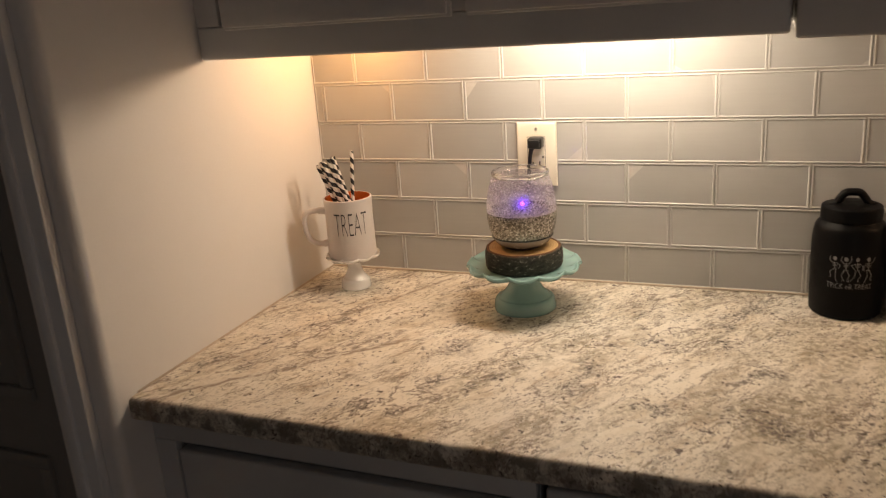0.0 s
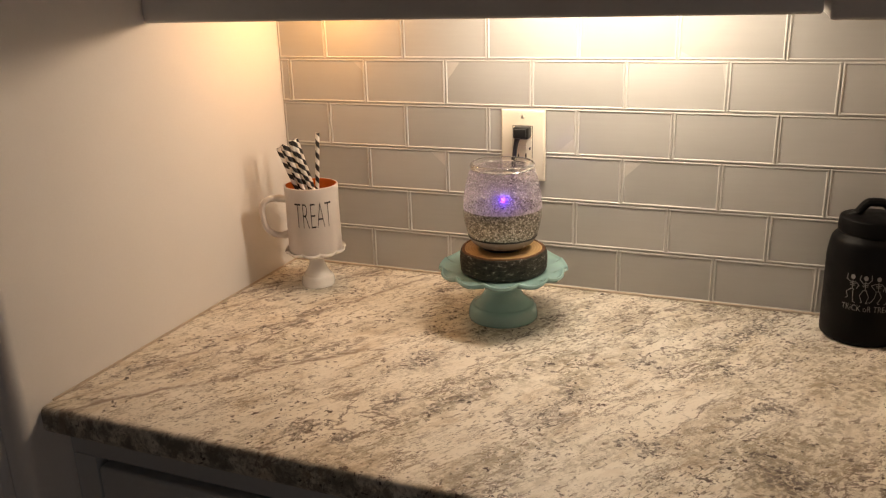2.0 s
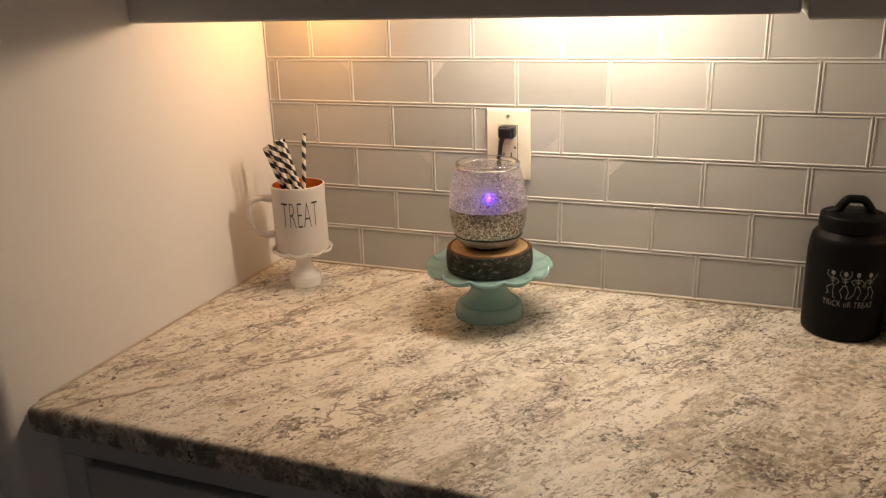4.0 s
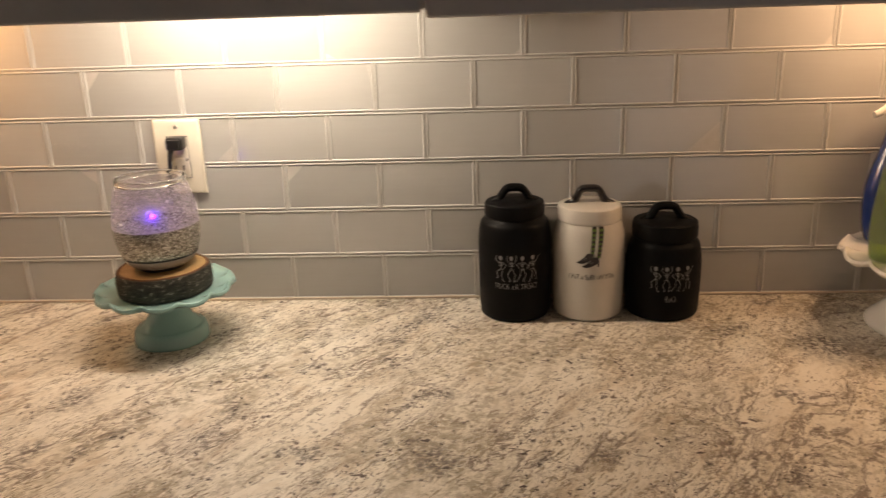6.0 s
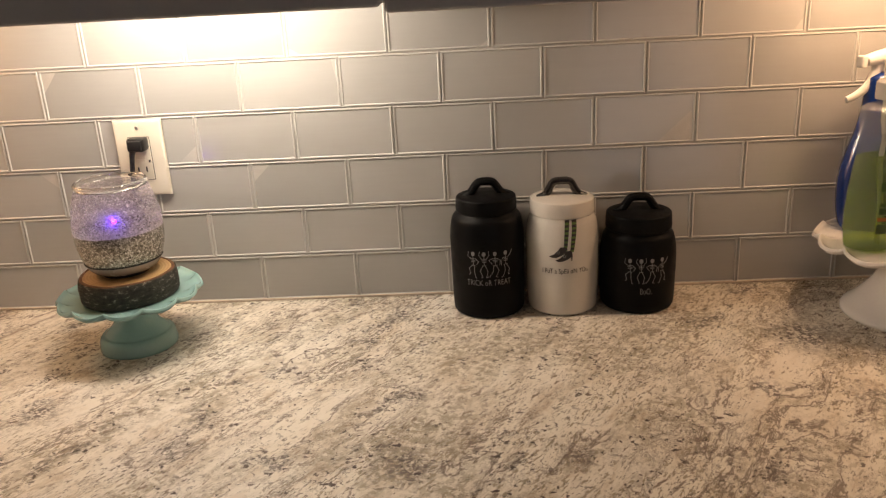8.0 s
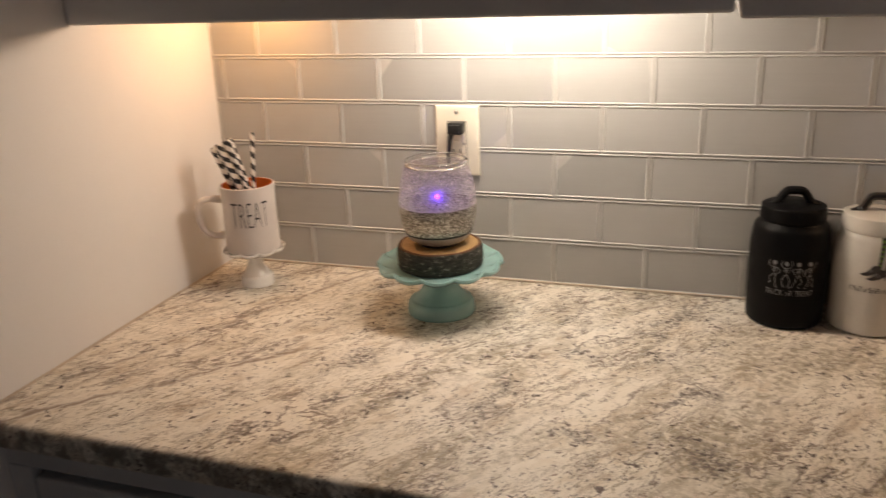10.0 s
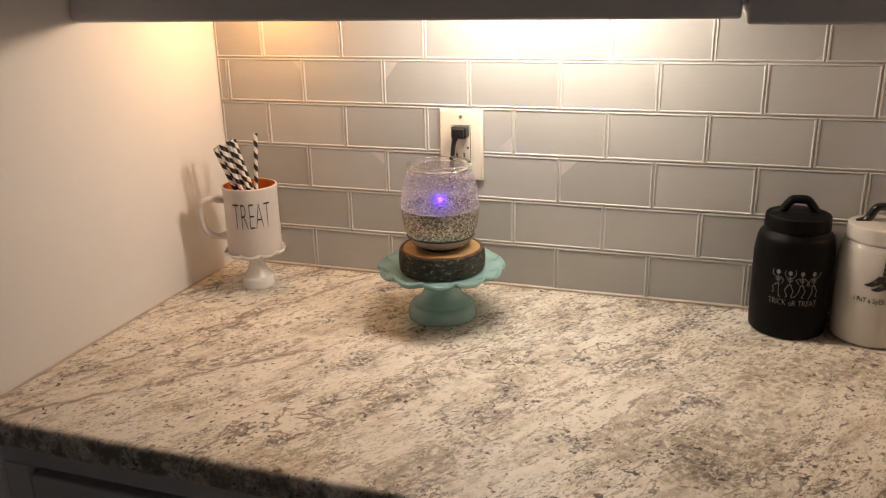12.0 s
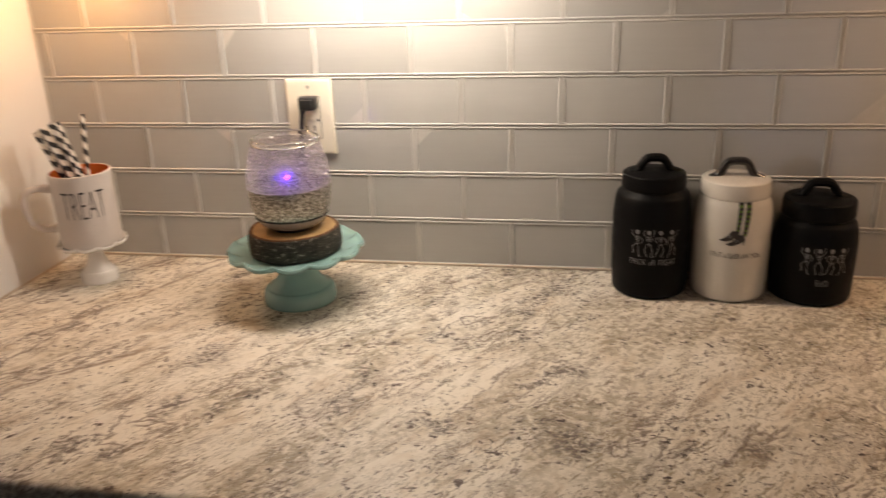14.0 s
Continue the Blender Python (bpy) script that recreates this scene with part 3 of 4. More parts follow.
upper_cabinet(WX + 0.002, 0.888, UNDER, -0.350, [(0.052, 0.437), (0.466, 0.862)], "grey-white painted two-door upper cabinet with framed doors")
upper_cabinet(0.894, 1.80, UNDER - 0.006, -0.360, [(0.945, 1.33), (1.36, 1.76)], "grey-white painted wall cabinet set slightly forward")
upper_cabinet(1.804, END - 0.004, UNDER, -0.350, [(1.86, 2.20), (2.23, 2.56)], "grey-white painted upper cabinet by the far wall")


def base_cabinet(x0, x1, label):
    c = thing("base_cabinet", pose(0, 0, 0), label, "cabinet", "base cabinets")
    bm = box(x0, x1, -0.585, 0.0, 0.10, TOP - 0.037)
    box(x0, x1, -0.52, 0.0, 0.0, 0.10, bm=bm)
    part("carcass", bm, M_CAB, c)
    bm = box(x0, x1, -0.605, -0.5855, TOP - 0.086, TOP - 0.0375, 0.002)
    box(x0, x0 + 0.04, -0.605, -0.5855, 0.10, TOP - 0.0865, 0.002, bm=bm)
    box(x1 - 0.035, x1, -0.605, -0.5855, 0.10, TOP - 0.0865, 0.002, bm=bm)
    part("face_frame", bm, M_CAB, c)
    part("drawer_front", box(x0 + 0.046, x1 - 0.041, -0.609, -0.5865, TOP - 0.235, TOP - 0.098, 0.005, 3), M_CAB, c)
    mid = (x0 + x1) / 2
    for a, b in ((x0 + 0.046, mid - 0.003), (mid + 0.003, x1 - 0.041)):
        door_front(a, b, 0.13, TOP - 0.24, -0.590, c, "door")
    return c


base_cabinet(WX + 0.002, 0.612, "grey-white painted base cabinet with a wide drawer")
dw = thing("dishwasher", pose(0, 0, 0), "built-in dishwasher with a pale front under worktop", "dishwasher")
part("tub", box(0.622, 1.218, -0.57, -0.005, 0.10, TOP - 0.040), M_DARK, dw)
part("front_panel", box(0.626, 1.214, -0.612, -0.5705, 0.11, TOP - 0.060, 0.006, 3), M_CAB, dw)
part("toe_kick", box(0.626, 1.214, -0.53, -0.5, 0.0, 0.0995), M_DARK, dw)
base_cabinet(1.226, 1.90, "grey-white painted base cabinet with one drawer")
base_cabinet(1.904, END - 0.004, "grey-white painted end base cabinet")


# ---- outlet ----
out = thing("wall_outlet", pose(0.460, -0.0012, 1.1655), "ivory plastic wall outlet on the tiled backsplash", "outlet")
bm = box(-0.0385, 0.0385, -0.0065, 0.0, -0.0605, 0.0605)
top_edges = [e for e in bm.edges if all(v.co.y < -0.006 for v in e.verts)]
bmesh.ops.bevel(bm, geom=top_edges, offset=0.005, segments=3, affect="EDGES", profile=0.5)
part("cover_plate", bm, M_IVORY, out)
# dark sheet behind the face stands in for the shadow gap round it
part("socket_gap_shade", box(-0.0174, 0.0174, -0.0069, -0.006, -0.0344, 0.0344), M_DARK, out)
part("socket_face", box(-0.0165, 0.0165, -0.0085, -0.006, -0.0335, 0.0335, 0.0008), M_IVORY, out)
for sz in (0.049, -0.049):
    bm = lathe([(0, 0.0022), (0.0022, 0.0016), (0.0032, 0.0), (0.0032, -0.0015), (0, -0.0015)], 16)
    bmesh.ops.rotate(bm, verts=bm.verts[:], matrix=Matrix.Rotation(radians(90), 3, "X"))
    bmesh.ops.translate(bm, verts=bm.verts[:], vec=(0, -0.0068, sz))
    part("screw", bm, M_STEEL, out)
for sx, h in ((-0.0065, 0.0072), (0.0065, 0.0088)):
    part("slot", box(sx - 0.0011, sx + 0.0011, -0.0092, -0.0082, -0.017 - h / 2, -0.017 + h / 2), M_DARK, out)
part("slot", lathe([(0, 0.0005), (0.0026, 0.0005), (0.0026, -0.0005), (0, -0.0005)], 12), M_DARK, out).matrix_local = pose(0, -0.0088, -0.0275, 90)
part("test_button", box(-0.0075, 0.0075, -0.0098, -0.0083, 0.0006, 0.0064, 0.0006), M_IVORY, out)
part("test_button", box(-0.0075, 0.0075, -0.0098, -0.0083, -0.0064, -0.0006, 0.0006), M_IVORY, out)
part("indicator", box(0.0118, 0.0146, -0.0092, -0.0083, -0.006, -0.002), M_DARK, out)

plug = thing("power_plug", pose(0.4635, -0.0102, 1.1905), "black power plug with hanging cord in the outlet", "plug")
bm = box(-0.0135, 0.0135, -0.024, 0.0, -0.010, 0.011, 0.004, 3)
box(-0.0105, 0.0105, -0.029, -0.0235, -0.0075, 0.008, 0.002, bm=bm)
part("plug_body", bm, M_BLACKPLASTIC, plug)
part("strain_relief", tube([(-0.006, -0.020, -0.008), (-0.008, -0.021, -0.016), (-0.0095, -0.021, -0.026)], [0.005, 0.0042, 0.0034], 10), M_BLACKPLASTIC, plug)
cord = curve_profile([(-0.0095, -0.021, -0.024), (-0.012, -0.024, -0.06), (-0.012, -0.034, -0.11), (-0.004, -0.056, -0.143), (0.004, -0.085, -0.1480), (0.006, -0.098, -0.1480)], 5)
for dx in (-0.0017, 0.0017):
    part("cord", tube([(x + dx, y, z) for x, y, z in cord], 0.0022, 8), M_BLACKPLASTIC, plug)


# ---- pedestal stands ----
def scallop(waves, dr, dz, r_from, r_to):
    def shape(r, z, a):
        f = max(0.0, min(1.0, (r - r_from) / (r_to - r_from)))
        f = f * f * (3 - 2 * f)
        lobe = 2 * abs(math.cos(waves * a / 2)) ** 0.75 - 1
        return r + dr * f * lobe, z - dz * f * lobe
    return shape


def cake_stand(m, mat, label, base_r, neck_r, plate_r, height, waves, dr, dz, lip, lift):
    s = thing("cake_stand", m, label, "cake stand", "cake stands")
    h = height
    foot = [(0, 0.004), (base_r * 0.86, 0.003), (base_r * 0.93, 0.0)]
    if lip:
        run = [(base_r * 0.985, 0.0005), (base_r, 0.004), (base_r * 0.99, 0.13 * h), (base_r * 0.96, 0.22 * h), (base_r * 0.90, 0.275 * h), (base_r * 0.83, 0.29 * h), (base_r * 0.77, 0.33 * h), (base_r * 0.62, 0.43 * h), (neck_r * 1.06, 0.58 * h), (neck_r, 0.68 * h), (neck_r * 1.03, 0.80 * h), (neck_r * 1.4, 0.885 * h)]
    else:
        run = [(base_r * 0.985, 0.0005), (base_r, 0.004), (base_r * 0.97, 0.08 * h), (base_r * 0.80, 0.20 * h), (neck_r * 1.25, 0.42 * h), (neck_r, 0.62 * h), (neck_r * 1.12, 0.80 * h), (neck_r * 1.6, 0.885 * h)]
    foot += curve_profile(run, 6)
    foot += [(0, 0.885 * h)]
    part("foot", lathe(foot, 72), mat, s)
    t = 0.0062 * (plate_r / 0.1) ** 0.5
    under = curve_profile([(neck_r * 1.3, 0.875 * h), (plate_r * 0.55, 0.885 * h), (plate_r * 0.82, 0.905 * h + lift * 0.35), (plate_r * 0.97, h + lift - t * 0.8)], 6)
    over = curve_profile([(plate_r, h + lift - 0.2 * t), (plate_r * 0.978, h + lift + 0.4 * t), (plate_r * 0.91, 0.915 * h + t + lift * 0.55), (plate_r * 0.74, 0.895 * h + t), (plate_r * 0.4, 0.89 * h + t)], 6)
    part("plate", lathe([(0, 0.875 * h)] + under + over + [(0, 0.89 * h + t)], waves * 14, scallop(waves, dr, dz, plate_r * 0.74, plate_r)), mat, s)
    return 0.89 * h + t


MINT = (0.4705, -0.154)
mint_top = TOP + cake_stand(pose(*MINT, TOP, 0, 0, 16), M_MINT, "mint green glazed cake stand with ruffled edge", 0.0560, 0.0262, 0.1015, 0.083, 12, 0.0022, 0.0029, True, 0.0034)
MINI = (0.103, -0.113)
mini_top = TOP + cake_stand(pose(*MINI, TOP, 0, 0, 3), M_WHITEGLAZE, "small white ceramic pedestal stand with ruffled edge", 0.030, 0.0135, 0.0535, 0.068, 10, 0.0016, 0.0014, True, 0.0020)
BIG = (1.604, -0.140)
big_top = TOP + cake_stand(pose(*BIG, TOP, 0, 0, 5), M_WHITEGLAZE, "large white glazed cake stand with ruffled edge", 0.088, 0.040, 0.132, 0.117, 12, 0.0030, 0.0042, False, -0.004)

# ---- mug with paper straws ----
mug = thing("mug", pose(*MINI, mini_top + 0.0004, 0, 0, 32.5), "off-white mug lettered in black, orange inside", "mug")
H = 0.122
outer = curve_profile([(0.040, 0.0), (0.0462, 0.003), (0.0475, 0.010), (0.0472, 0.05), (0.0468, 0.09), (0.0475, H - 0.004), (0.0470, H)], 6)
inner = curve_profile([(0.0445, H - 0.0006), (0.0437, H - 0.006), (0.0432, 0.06), (0.0428, 0.012), (0.036, 0.006)], 6)
part("body", lathe([(0, 0.0)] + outer + [(0.0455, H + 0.0006), (0.0445, H - 0.0002)], 72), M_MUG, mug)
part("lining", lathe([(0.0446, H - 0.0004)] + inner[1:] + [(0, 0.006)], 72), M_ORANGE, mug, "bright orange glazed lining")
hp = curve_profile([(-0.0455, 0, 0.098), (-0.062, 0, 0.1005), (-0.079, 0, 0.098), (-0.0875, 0, 0.086), (-0.0875, 0, 0.067), (-0.082, 0, 0.047), (-0.069, 0, 0.035), (-0.056, 0, 0.0325), (-0.0455, 0, 0.034)], 5)
part("handle", tube(hp, [0.0056 if 4 < i < len(hp) - 5 else 0.0068 for i in range(len(hp))], 12, 1.35, across=(0, 1, 0)), M_MUG, mug)
lettering("lettering", "TREAT", 0.044, 0.066, -0.001, 0.054, 0.0475, M_INK, mug, "thin black hand-drawn capitals", 0.022)

right, away = Vector((0.843, 0.538, 0)), Vector((-0.538, 0.843, 0))
specs = [(-0.051, -0.026, -0.004, 0.193), (-0.045, -0.020, 0.008, 0.196), (-0.040, -0.015, -0.010, 0.199), (-0.036, -0.010, 0.004, 0.195), (-0.029, -0.006, 0.014, 0.201),
         (-0.023, -0.003, -0.006, 0.207), (-0.019, 0.002, 0.010, 0.205), (0.019, 0.012, 0.022, 0.211)]
for top_u, rim_u, depth, height in specs:
    k = (top_u - rim_u) / (height - H)
    u0 = rim_u - k * (H - 0.012)
    u0 = max(-0.03, min(0.03, u0))
    base = Vector((*MINI, mini_top + 0.0085)) + right * u0 + away * depth * 0.7
    tip = Vector((*MINI, mini_top + height - 0.003)) + right * top_u + away * depth
    d = tip - base
    length = d.length
    bm = lathe([(0.0031, 0), (0.0036, 0), (0.0036, length), (0.0031, length), (0.0031, 0)], 14)
    s = part("paper_straw", bm, M_STRAW)
    s.matrix_world = Matrix.Translation(base) @ d.to_track_quat("Z", "Y").to_matrix().to_4x4() @ pose(0, 0, 0, 0, 0, random.uniform(0, 360))
    tagged(s, "black and white spiral-striped paper straw in mug", "straw", "straws in the mug")

# ---- wood slice and wax warmer ----
slice_ = thing("wood_slice", pose(*MINT, mint_top + 0.0004), "round log slice with dark bark on cake stand", "wood slice")


def bark_shape(r, z, a):
    return r * (1 + 0.012 * math.sin(3 * a + 0.6) + 0.008 * math.sin(7 * a) + 0.006 * noise.noise((4 * math.cos(a), 4 * math.sin(a), z * 90))), z


SH = 0.036
part("bark", lathe([(0.060, 0.0), (0.0665, 0.001), (0.0685, 0.006), (0.0690, 0.014), (0.0692, 0.022), (0.0686, 0.030), (0.0675, SH - 0.001), (0.0655, SH)], 96, bark_shape), M_BARK, slice_, "dark flecked bark")
part("cut_face", lathe([(0.0657, SH - 0.0008), (0.0652, SH + 0.0003), (0.03, SH + 0.0006), (0, SH + 0.0006)], 96, bark_shape), M_RINGS, slice_, "pale cut wood with rings")
part("inner_bark", lathe([(0.0612, SH + 0.0003), (0.0622, SH + 0.0011), (0.0650, SH + 0.0010), (0.0660, SH - 0.0004)], 96, bark_shape), M_INNERBARK, slice_, "reddish brown inner bark ring")
part("underside", lathe([(0, 0.0), (0.0602, 0.0002)], 96, bark_shape), M_RINGS, slice_)

WZ = mint_top + SH + 0.0016
warm = thing("wax_warmer", pose(*MINT, WZ), "crackled glass wax warmer with silver mosaic band", "wax warmer")
part("foot_ring", lathe([(0, 0.0), (0.033, 0.0), (0.034, 0.002), (0.034, 0.005), (0, 0.005)], 48), M_BLACKPLASTIC, warm)
part("base_dish", lathe([(0, 0.0045)] + curve_profile([(0.036, 0.0045), (0.0445, 0.008), (0.0505, 0.0145), (0.0528, 0.0205)], 6) + [(0.050, 0.0215), (0, 0.0215)], 72), M_BASEDISH, warm, "glossy greige base")
part("band", lathe([(0.0520, 0.0208), (0.0545, 0.0208), (0.0545, 0.0228), (0.0520, 0.0228)], 72), M_DARK, warm, "thin dark seam")
lower = curve_profile([(0.0540, 0.0230), (0.0582, 0.036), (0.0608, 0.052), (0.0612, 0.066)], 8)
lower_in = [(r - 0.0032, z) for r, z in lower[::-1]]
part("mosaic", lathe(lower + lower_in, 120), M_CHIPS, warm, "band of silver glass chips")
upper = curve_profile([(0.0612, 0.0662), (0.0602, 0.083), (0.0574, 0.100), (0.0532, 0.116), (0.0492, 0.1275)], 8)
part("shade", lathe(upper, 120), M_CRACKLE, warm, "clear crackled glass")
lip_ = [(0.0490, 0.1275), (0.0502, 0.1310), (0.0498, 0.1345), (0.0474, 0.1362), (0.0446, 0.1348), (0.0440, 0.1310), (0.0462, 0.1280), (0.0490, 0.1275)]
part("rim", lathe(curve_profile(lip_, 4), 96), M_RIM, warm, "thick clear glass lip")
bm = bmesh.new()
bmesh.ops.create_icosphere(bm, subdivisions=2, radius=0.0034)
led = part("led", bm, M_LED, warm, "small violet light")
LEDP = Vector((0.327, -0.945, 0)) * 0.040 + Vector((0, 0, 0.086))
led.matrix_local = Matrix.Translation(LEDP)
part("led_stem", tube([LEDP + Vector((0, 0, -0.065)), LEDP + Vector((0, 0, -0.003))], 0.0022, 8), M_DARK, warm)
d = bpy.data.lights.new("led_lamp", "POINT")
d.energy, d.color, d.shadow_soft_size = 0.07, (0.12, 0.020, 1.0), 0.002
new("led_lamp", d).matrix_world = Matrix.Translation(Vector((*MINT, WZ)) + LEDP + Vector((0.327, -0.945, 0)) * 0.0160 + Vector((0, 0, 0.005)))


# ---- canisters ----
def figure(x, arms, legs, flip):
    """A little drawn bone figure of bars and a disc, one unit high."""
    s = -1 if flip else 1
    lines = [((0, 0.78), (0.02 * s, 0.46)), ((-0.11, 0.72), (0.11, 0.72)), ((-0.10, 0.66), (0.11, 0.66)), ((-0.08, 0.60), (0.10, 0.60)), ((-0.08, 0.46), (0.10, 0.46))]
    for side, pts in zip((-1, 1), arms):
        run = [(0.12 * side, 0.73)] + [(0.12 * side + a, b) for a, b in pts]
        lines += list(zip(run, run[1:]))
    for side, pts in zip((-1, 1), legs):
        run = [(0.06 * side, 0.44)] + list(pts)
        lines += list(zip(run, run[1:]))
    return [((x + s * a, b), (x + s * c, d)) for (a, b), (c, d) in lines], (x, 0.90)


ARMS = [([(-0.14, 0.80), (-0.10, 0.98)], [(0.14, 0.62), (0.06, 0.50)]), ([(-0.12, 0.86), (-0.06, 1.0)], [(0.12, 0.86), (0.10, 1.02)]),
        ([(-0.16, 0.66), (-0.02, 0.52)], [(0.14, 0.62), (0.10, 0.46)]), ([(-0.10, 0.60), (-0.08, 0.44)], [(0.12, 0.80), (0.22, 0.96)])]
LEGS = [([(-0.22, 0.34), (-0.14, 0.14), (-0.22, 0.10)], [(0.06, 0.22), (0.10, 0.0), (0.18, -0.02)]), ([(-0.18, 0.26), (-0.06, 0.02), (-0.12, 0.0)], [(0.18, 0.24), (0.10, 0.0), (0.18, 0.0)]),
        ([(-0.10, 0.22), (-0.26, 0.02), (-0.32, 0.04)], [(0.18, 0.26), (0.04, 0.02), (0.12, 0.0)]), ([(-0.02, 0.22), (-0.14, 0.0), (-0.20, -0.02)], [(0.20, 0.26), (0.14, 0.06), (0.22, 0.04)])]


def canister_side(body_r, neck_z, lid_r):
    """The upright outline of a canister's body."""
    n = neck_z
    return curve_profile([(body_r * 0.86, 0.0), (body_r * 0.945, 0.003), (body_r * 0.975, 0.012), (body_r * 0.99, n * 0.35), (body_r, n - 0.054), (body_r * 0.997, n - 0.042), (body_r * 0.973, n - 0.028), (body_r * 0.92, n - 0.0145), (lid_r * 0.965, n - 0.0055), (lid_r * 0.93, n + 0.004)], 6)


def canister(x, y, body_r, neck_z, lid_r, lid_z0, lid_z1, grip_z, mats, label, turn):
    body_m, lid_m, grip_m = mats
    c = thing("canister", pose(x, y, TOP, 0, 0, turn), label, "canister", "canisters")
    pr = [(0, 0.0)] + canister_side(body_r, neck_z, lid_r) + [(0, neck_z + 0.004)]
    part("body", lathe(pr, 80), body_m, c)
    h = lid_z1 - lid_z0
    lid = part("lid", lathe([(0, lid_z0 + 0.0105)] + [(lid_r * 0.93, lid_z0 + 0.0105)] + curve_profile([(lid_r * 0.96, lid_z0), (lid_r * 1.0, lid_z0 + 0.003), (lid_r, lid_z0 + 0.5 * h), (lid_r * 0.985, lid_z1 - 0.004), (lid_r * 0.93, lid_z1), (lid_r * 0.6, lid_z1 + 0.0025), (lid_r * 0.2, lid_z1 + 0.0035)], 5) + [(0, lid_z1 + 0.0035)], 80), lid_m, c)
    w = lid_r
    t = lid_z1 + 0.0045
    gp = curve_profile([(-0.77 * w, 0, lid_z1 - 0.0004), (-0.52 * w, 0, t - 0.001), (-0.41 * w, 0, t + 0.005), (-0.30 * w, 0, grip_z - 0.0080), (-0.19 * w, 0, grip_z - 0.0045), (0.0, 0, grip_z - 0.004), (0.19 * w, 0, grip_z - 0.0045), (0.30 * w, 0, grip_z - 0.0080), (0.41 * w, 0, t + 0.005), (0.52 * w, 0, t - 0.001), (0.77 * w, 0, lid_z1 - 0.0004)], 4)
    part("grip", tube(gp, [min(0.0062, 0.0034 + 0.0005 * min(k, len(gp) - 1 - k)) for k in range(len(gp))], 10, 1.35, across=(0, 1, 0)), grip_m, lid)
    return c


MB = (M_MATTEBLACK, M_MATTEBLACK, M_MATTEBLACK)
can_a = canister(0.998, -0.059, 0.0567, 0.166, 0.0462, 0.160, 0.183, 0.2075, MB, "tall matte black canister with four dancing bones", 2)
can_b = canister(1.113, -0.059, 0.0560, 0.158, 0.0490, 0.152, 0.176, 0.2035, (M_CREAM, M_CREAM, M_GLOSSBLACK), "glossy cream canister with a black lid grip", 0)
can_c = canister(1.229, -0.061, 0.0575, 0.128, 0.0495, 0.123, 0.149, 0.1745, MB, "short matte black canister with four dancing bones", -2)


def bones(c, r, u0, z0, height, pitch):
    for i in range(4):
        lines, head = figure(0, ARMS[i], LEGS[i], False)
        sc = lambda p: (u0 + (i - 1.5) * pitch + p[0] * height * 0.78, z0 + p[1] * height)
        bm = strokes([(sc(a), sc(b)) for a, b in lines], 0.0008, r, 0.0005, [(*sc(head), 0.0029, 0.0036)])
        part("figure_print", bm, M_PRINT, c, "pale grey drawn bone figure")


bones(can_a, 0.0567, -0.0005, 0.070, 0.041, 0.0165)
lettering("lettering", "TRiCK oR TREAT", 0.0088, 0.068, -0.002, 0.0570, 0.0567, M_PRINT, can_a, "pale grey uneven letters", 0.012)
bones(can_c, 0.0575, 0.004, 0.052, 0.039, 0.0162)
lettering("lettering", "BoO.", 0.0095, 0.017, 0.004, 0.0345, 0.0575, M_PRINT, can_c, "pale grey uneven letters", 0.012)
lettering("lettering", "I PuT a SpEll oN YOu.", 0.0100, 0.072, 0.000, 0.0690, 0.0560, M_INK, can_b, "thin black uneven letters", -0.008)
# printed striped legs and pointed shoes
prof_b = [p for p in canister_side(0.0560, 0.158, 0.0490) if p[1] > 0.03]


def RB(z):
    for (r0, z0), (r1, z1) in zip(prof_b, prof_b[1:]):
        if z0 <= z <= z1:
            return r0 + (r1 - r0) * (z - z0) / (z1 - z0)
    return prof_b[-1][0] if z > 0.1 else 0.0560


for (ua, za), (ub, zb), w in (((0.0025, 0.152), (-0.0015, 0.105), 0.0075), ((0.0145, 0.152), (0.0085, 0.105), 0.0085)):
    n = 14
    dark, green = [], []
    for k in range(n):
        f0, f1 = k / n, (k + 1) / n
        q = []
        for f, s in ((f0, -1), (f0, 1), (f1, 1), (f1, -1)):
            ww = w * (1 - 0.35 * f)
            q.append((ua + (ub - ua) * f + s * ww / 2, za + (zb - za) * f))
        (green if k % 2 else dark).append(q)
    part("stocking_stripes", strokes([], 0.001, RB, 0.0005, (), dark), M_INK, can_b)
    part("stocking_stripes", strokes([], 0.001, RB, 0.0005, (), green), M_GREENSTRIPE, can_b, "olive green printed stripes")
for du, dz in ((-0.008, 0.026), (0.001, 0.020)):
    shoe = [(-0.017, 0.072), (-0.010, 0.0755), (-0.004, 0.0815), (0.000, 0.087), (0.007, 0.087), (0.0085, 0.080), (0.0078, 0.0715), (0.0064, 0.0715), (0.006, 0.077), (0.001, 0.0735), (-0.006, 0.0705), (-0.012, 0.0700)]
    part("shoe_print", strokes([], 0.001, RB, 0.0007 + 0.0002 * (dz > 0), (), [[(a + du, b + dz) for a, b in shoe]]), M_INK, can_b)
    cu, cv = du - 0.0035, dz + 0.0785
    ring = [(cu - 0.0018, cv - 0.0012), (cu + 0.0012, cv - 0.0018), (cu + 0.0018, cv + 0.0012), (cu - 0.0012, cv + 0.0018)]
    part("shoe_buckle", strokes(list(zip(ring, ring[1:] + ring[:1])), 0.0007, RB, 0.0012), M_PRINT, can_b, "pale grey printed buckle")

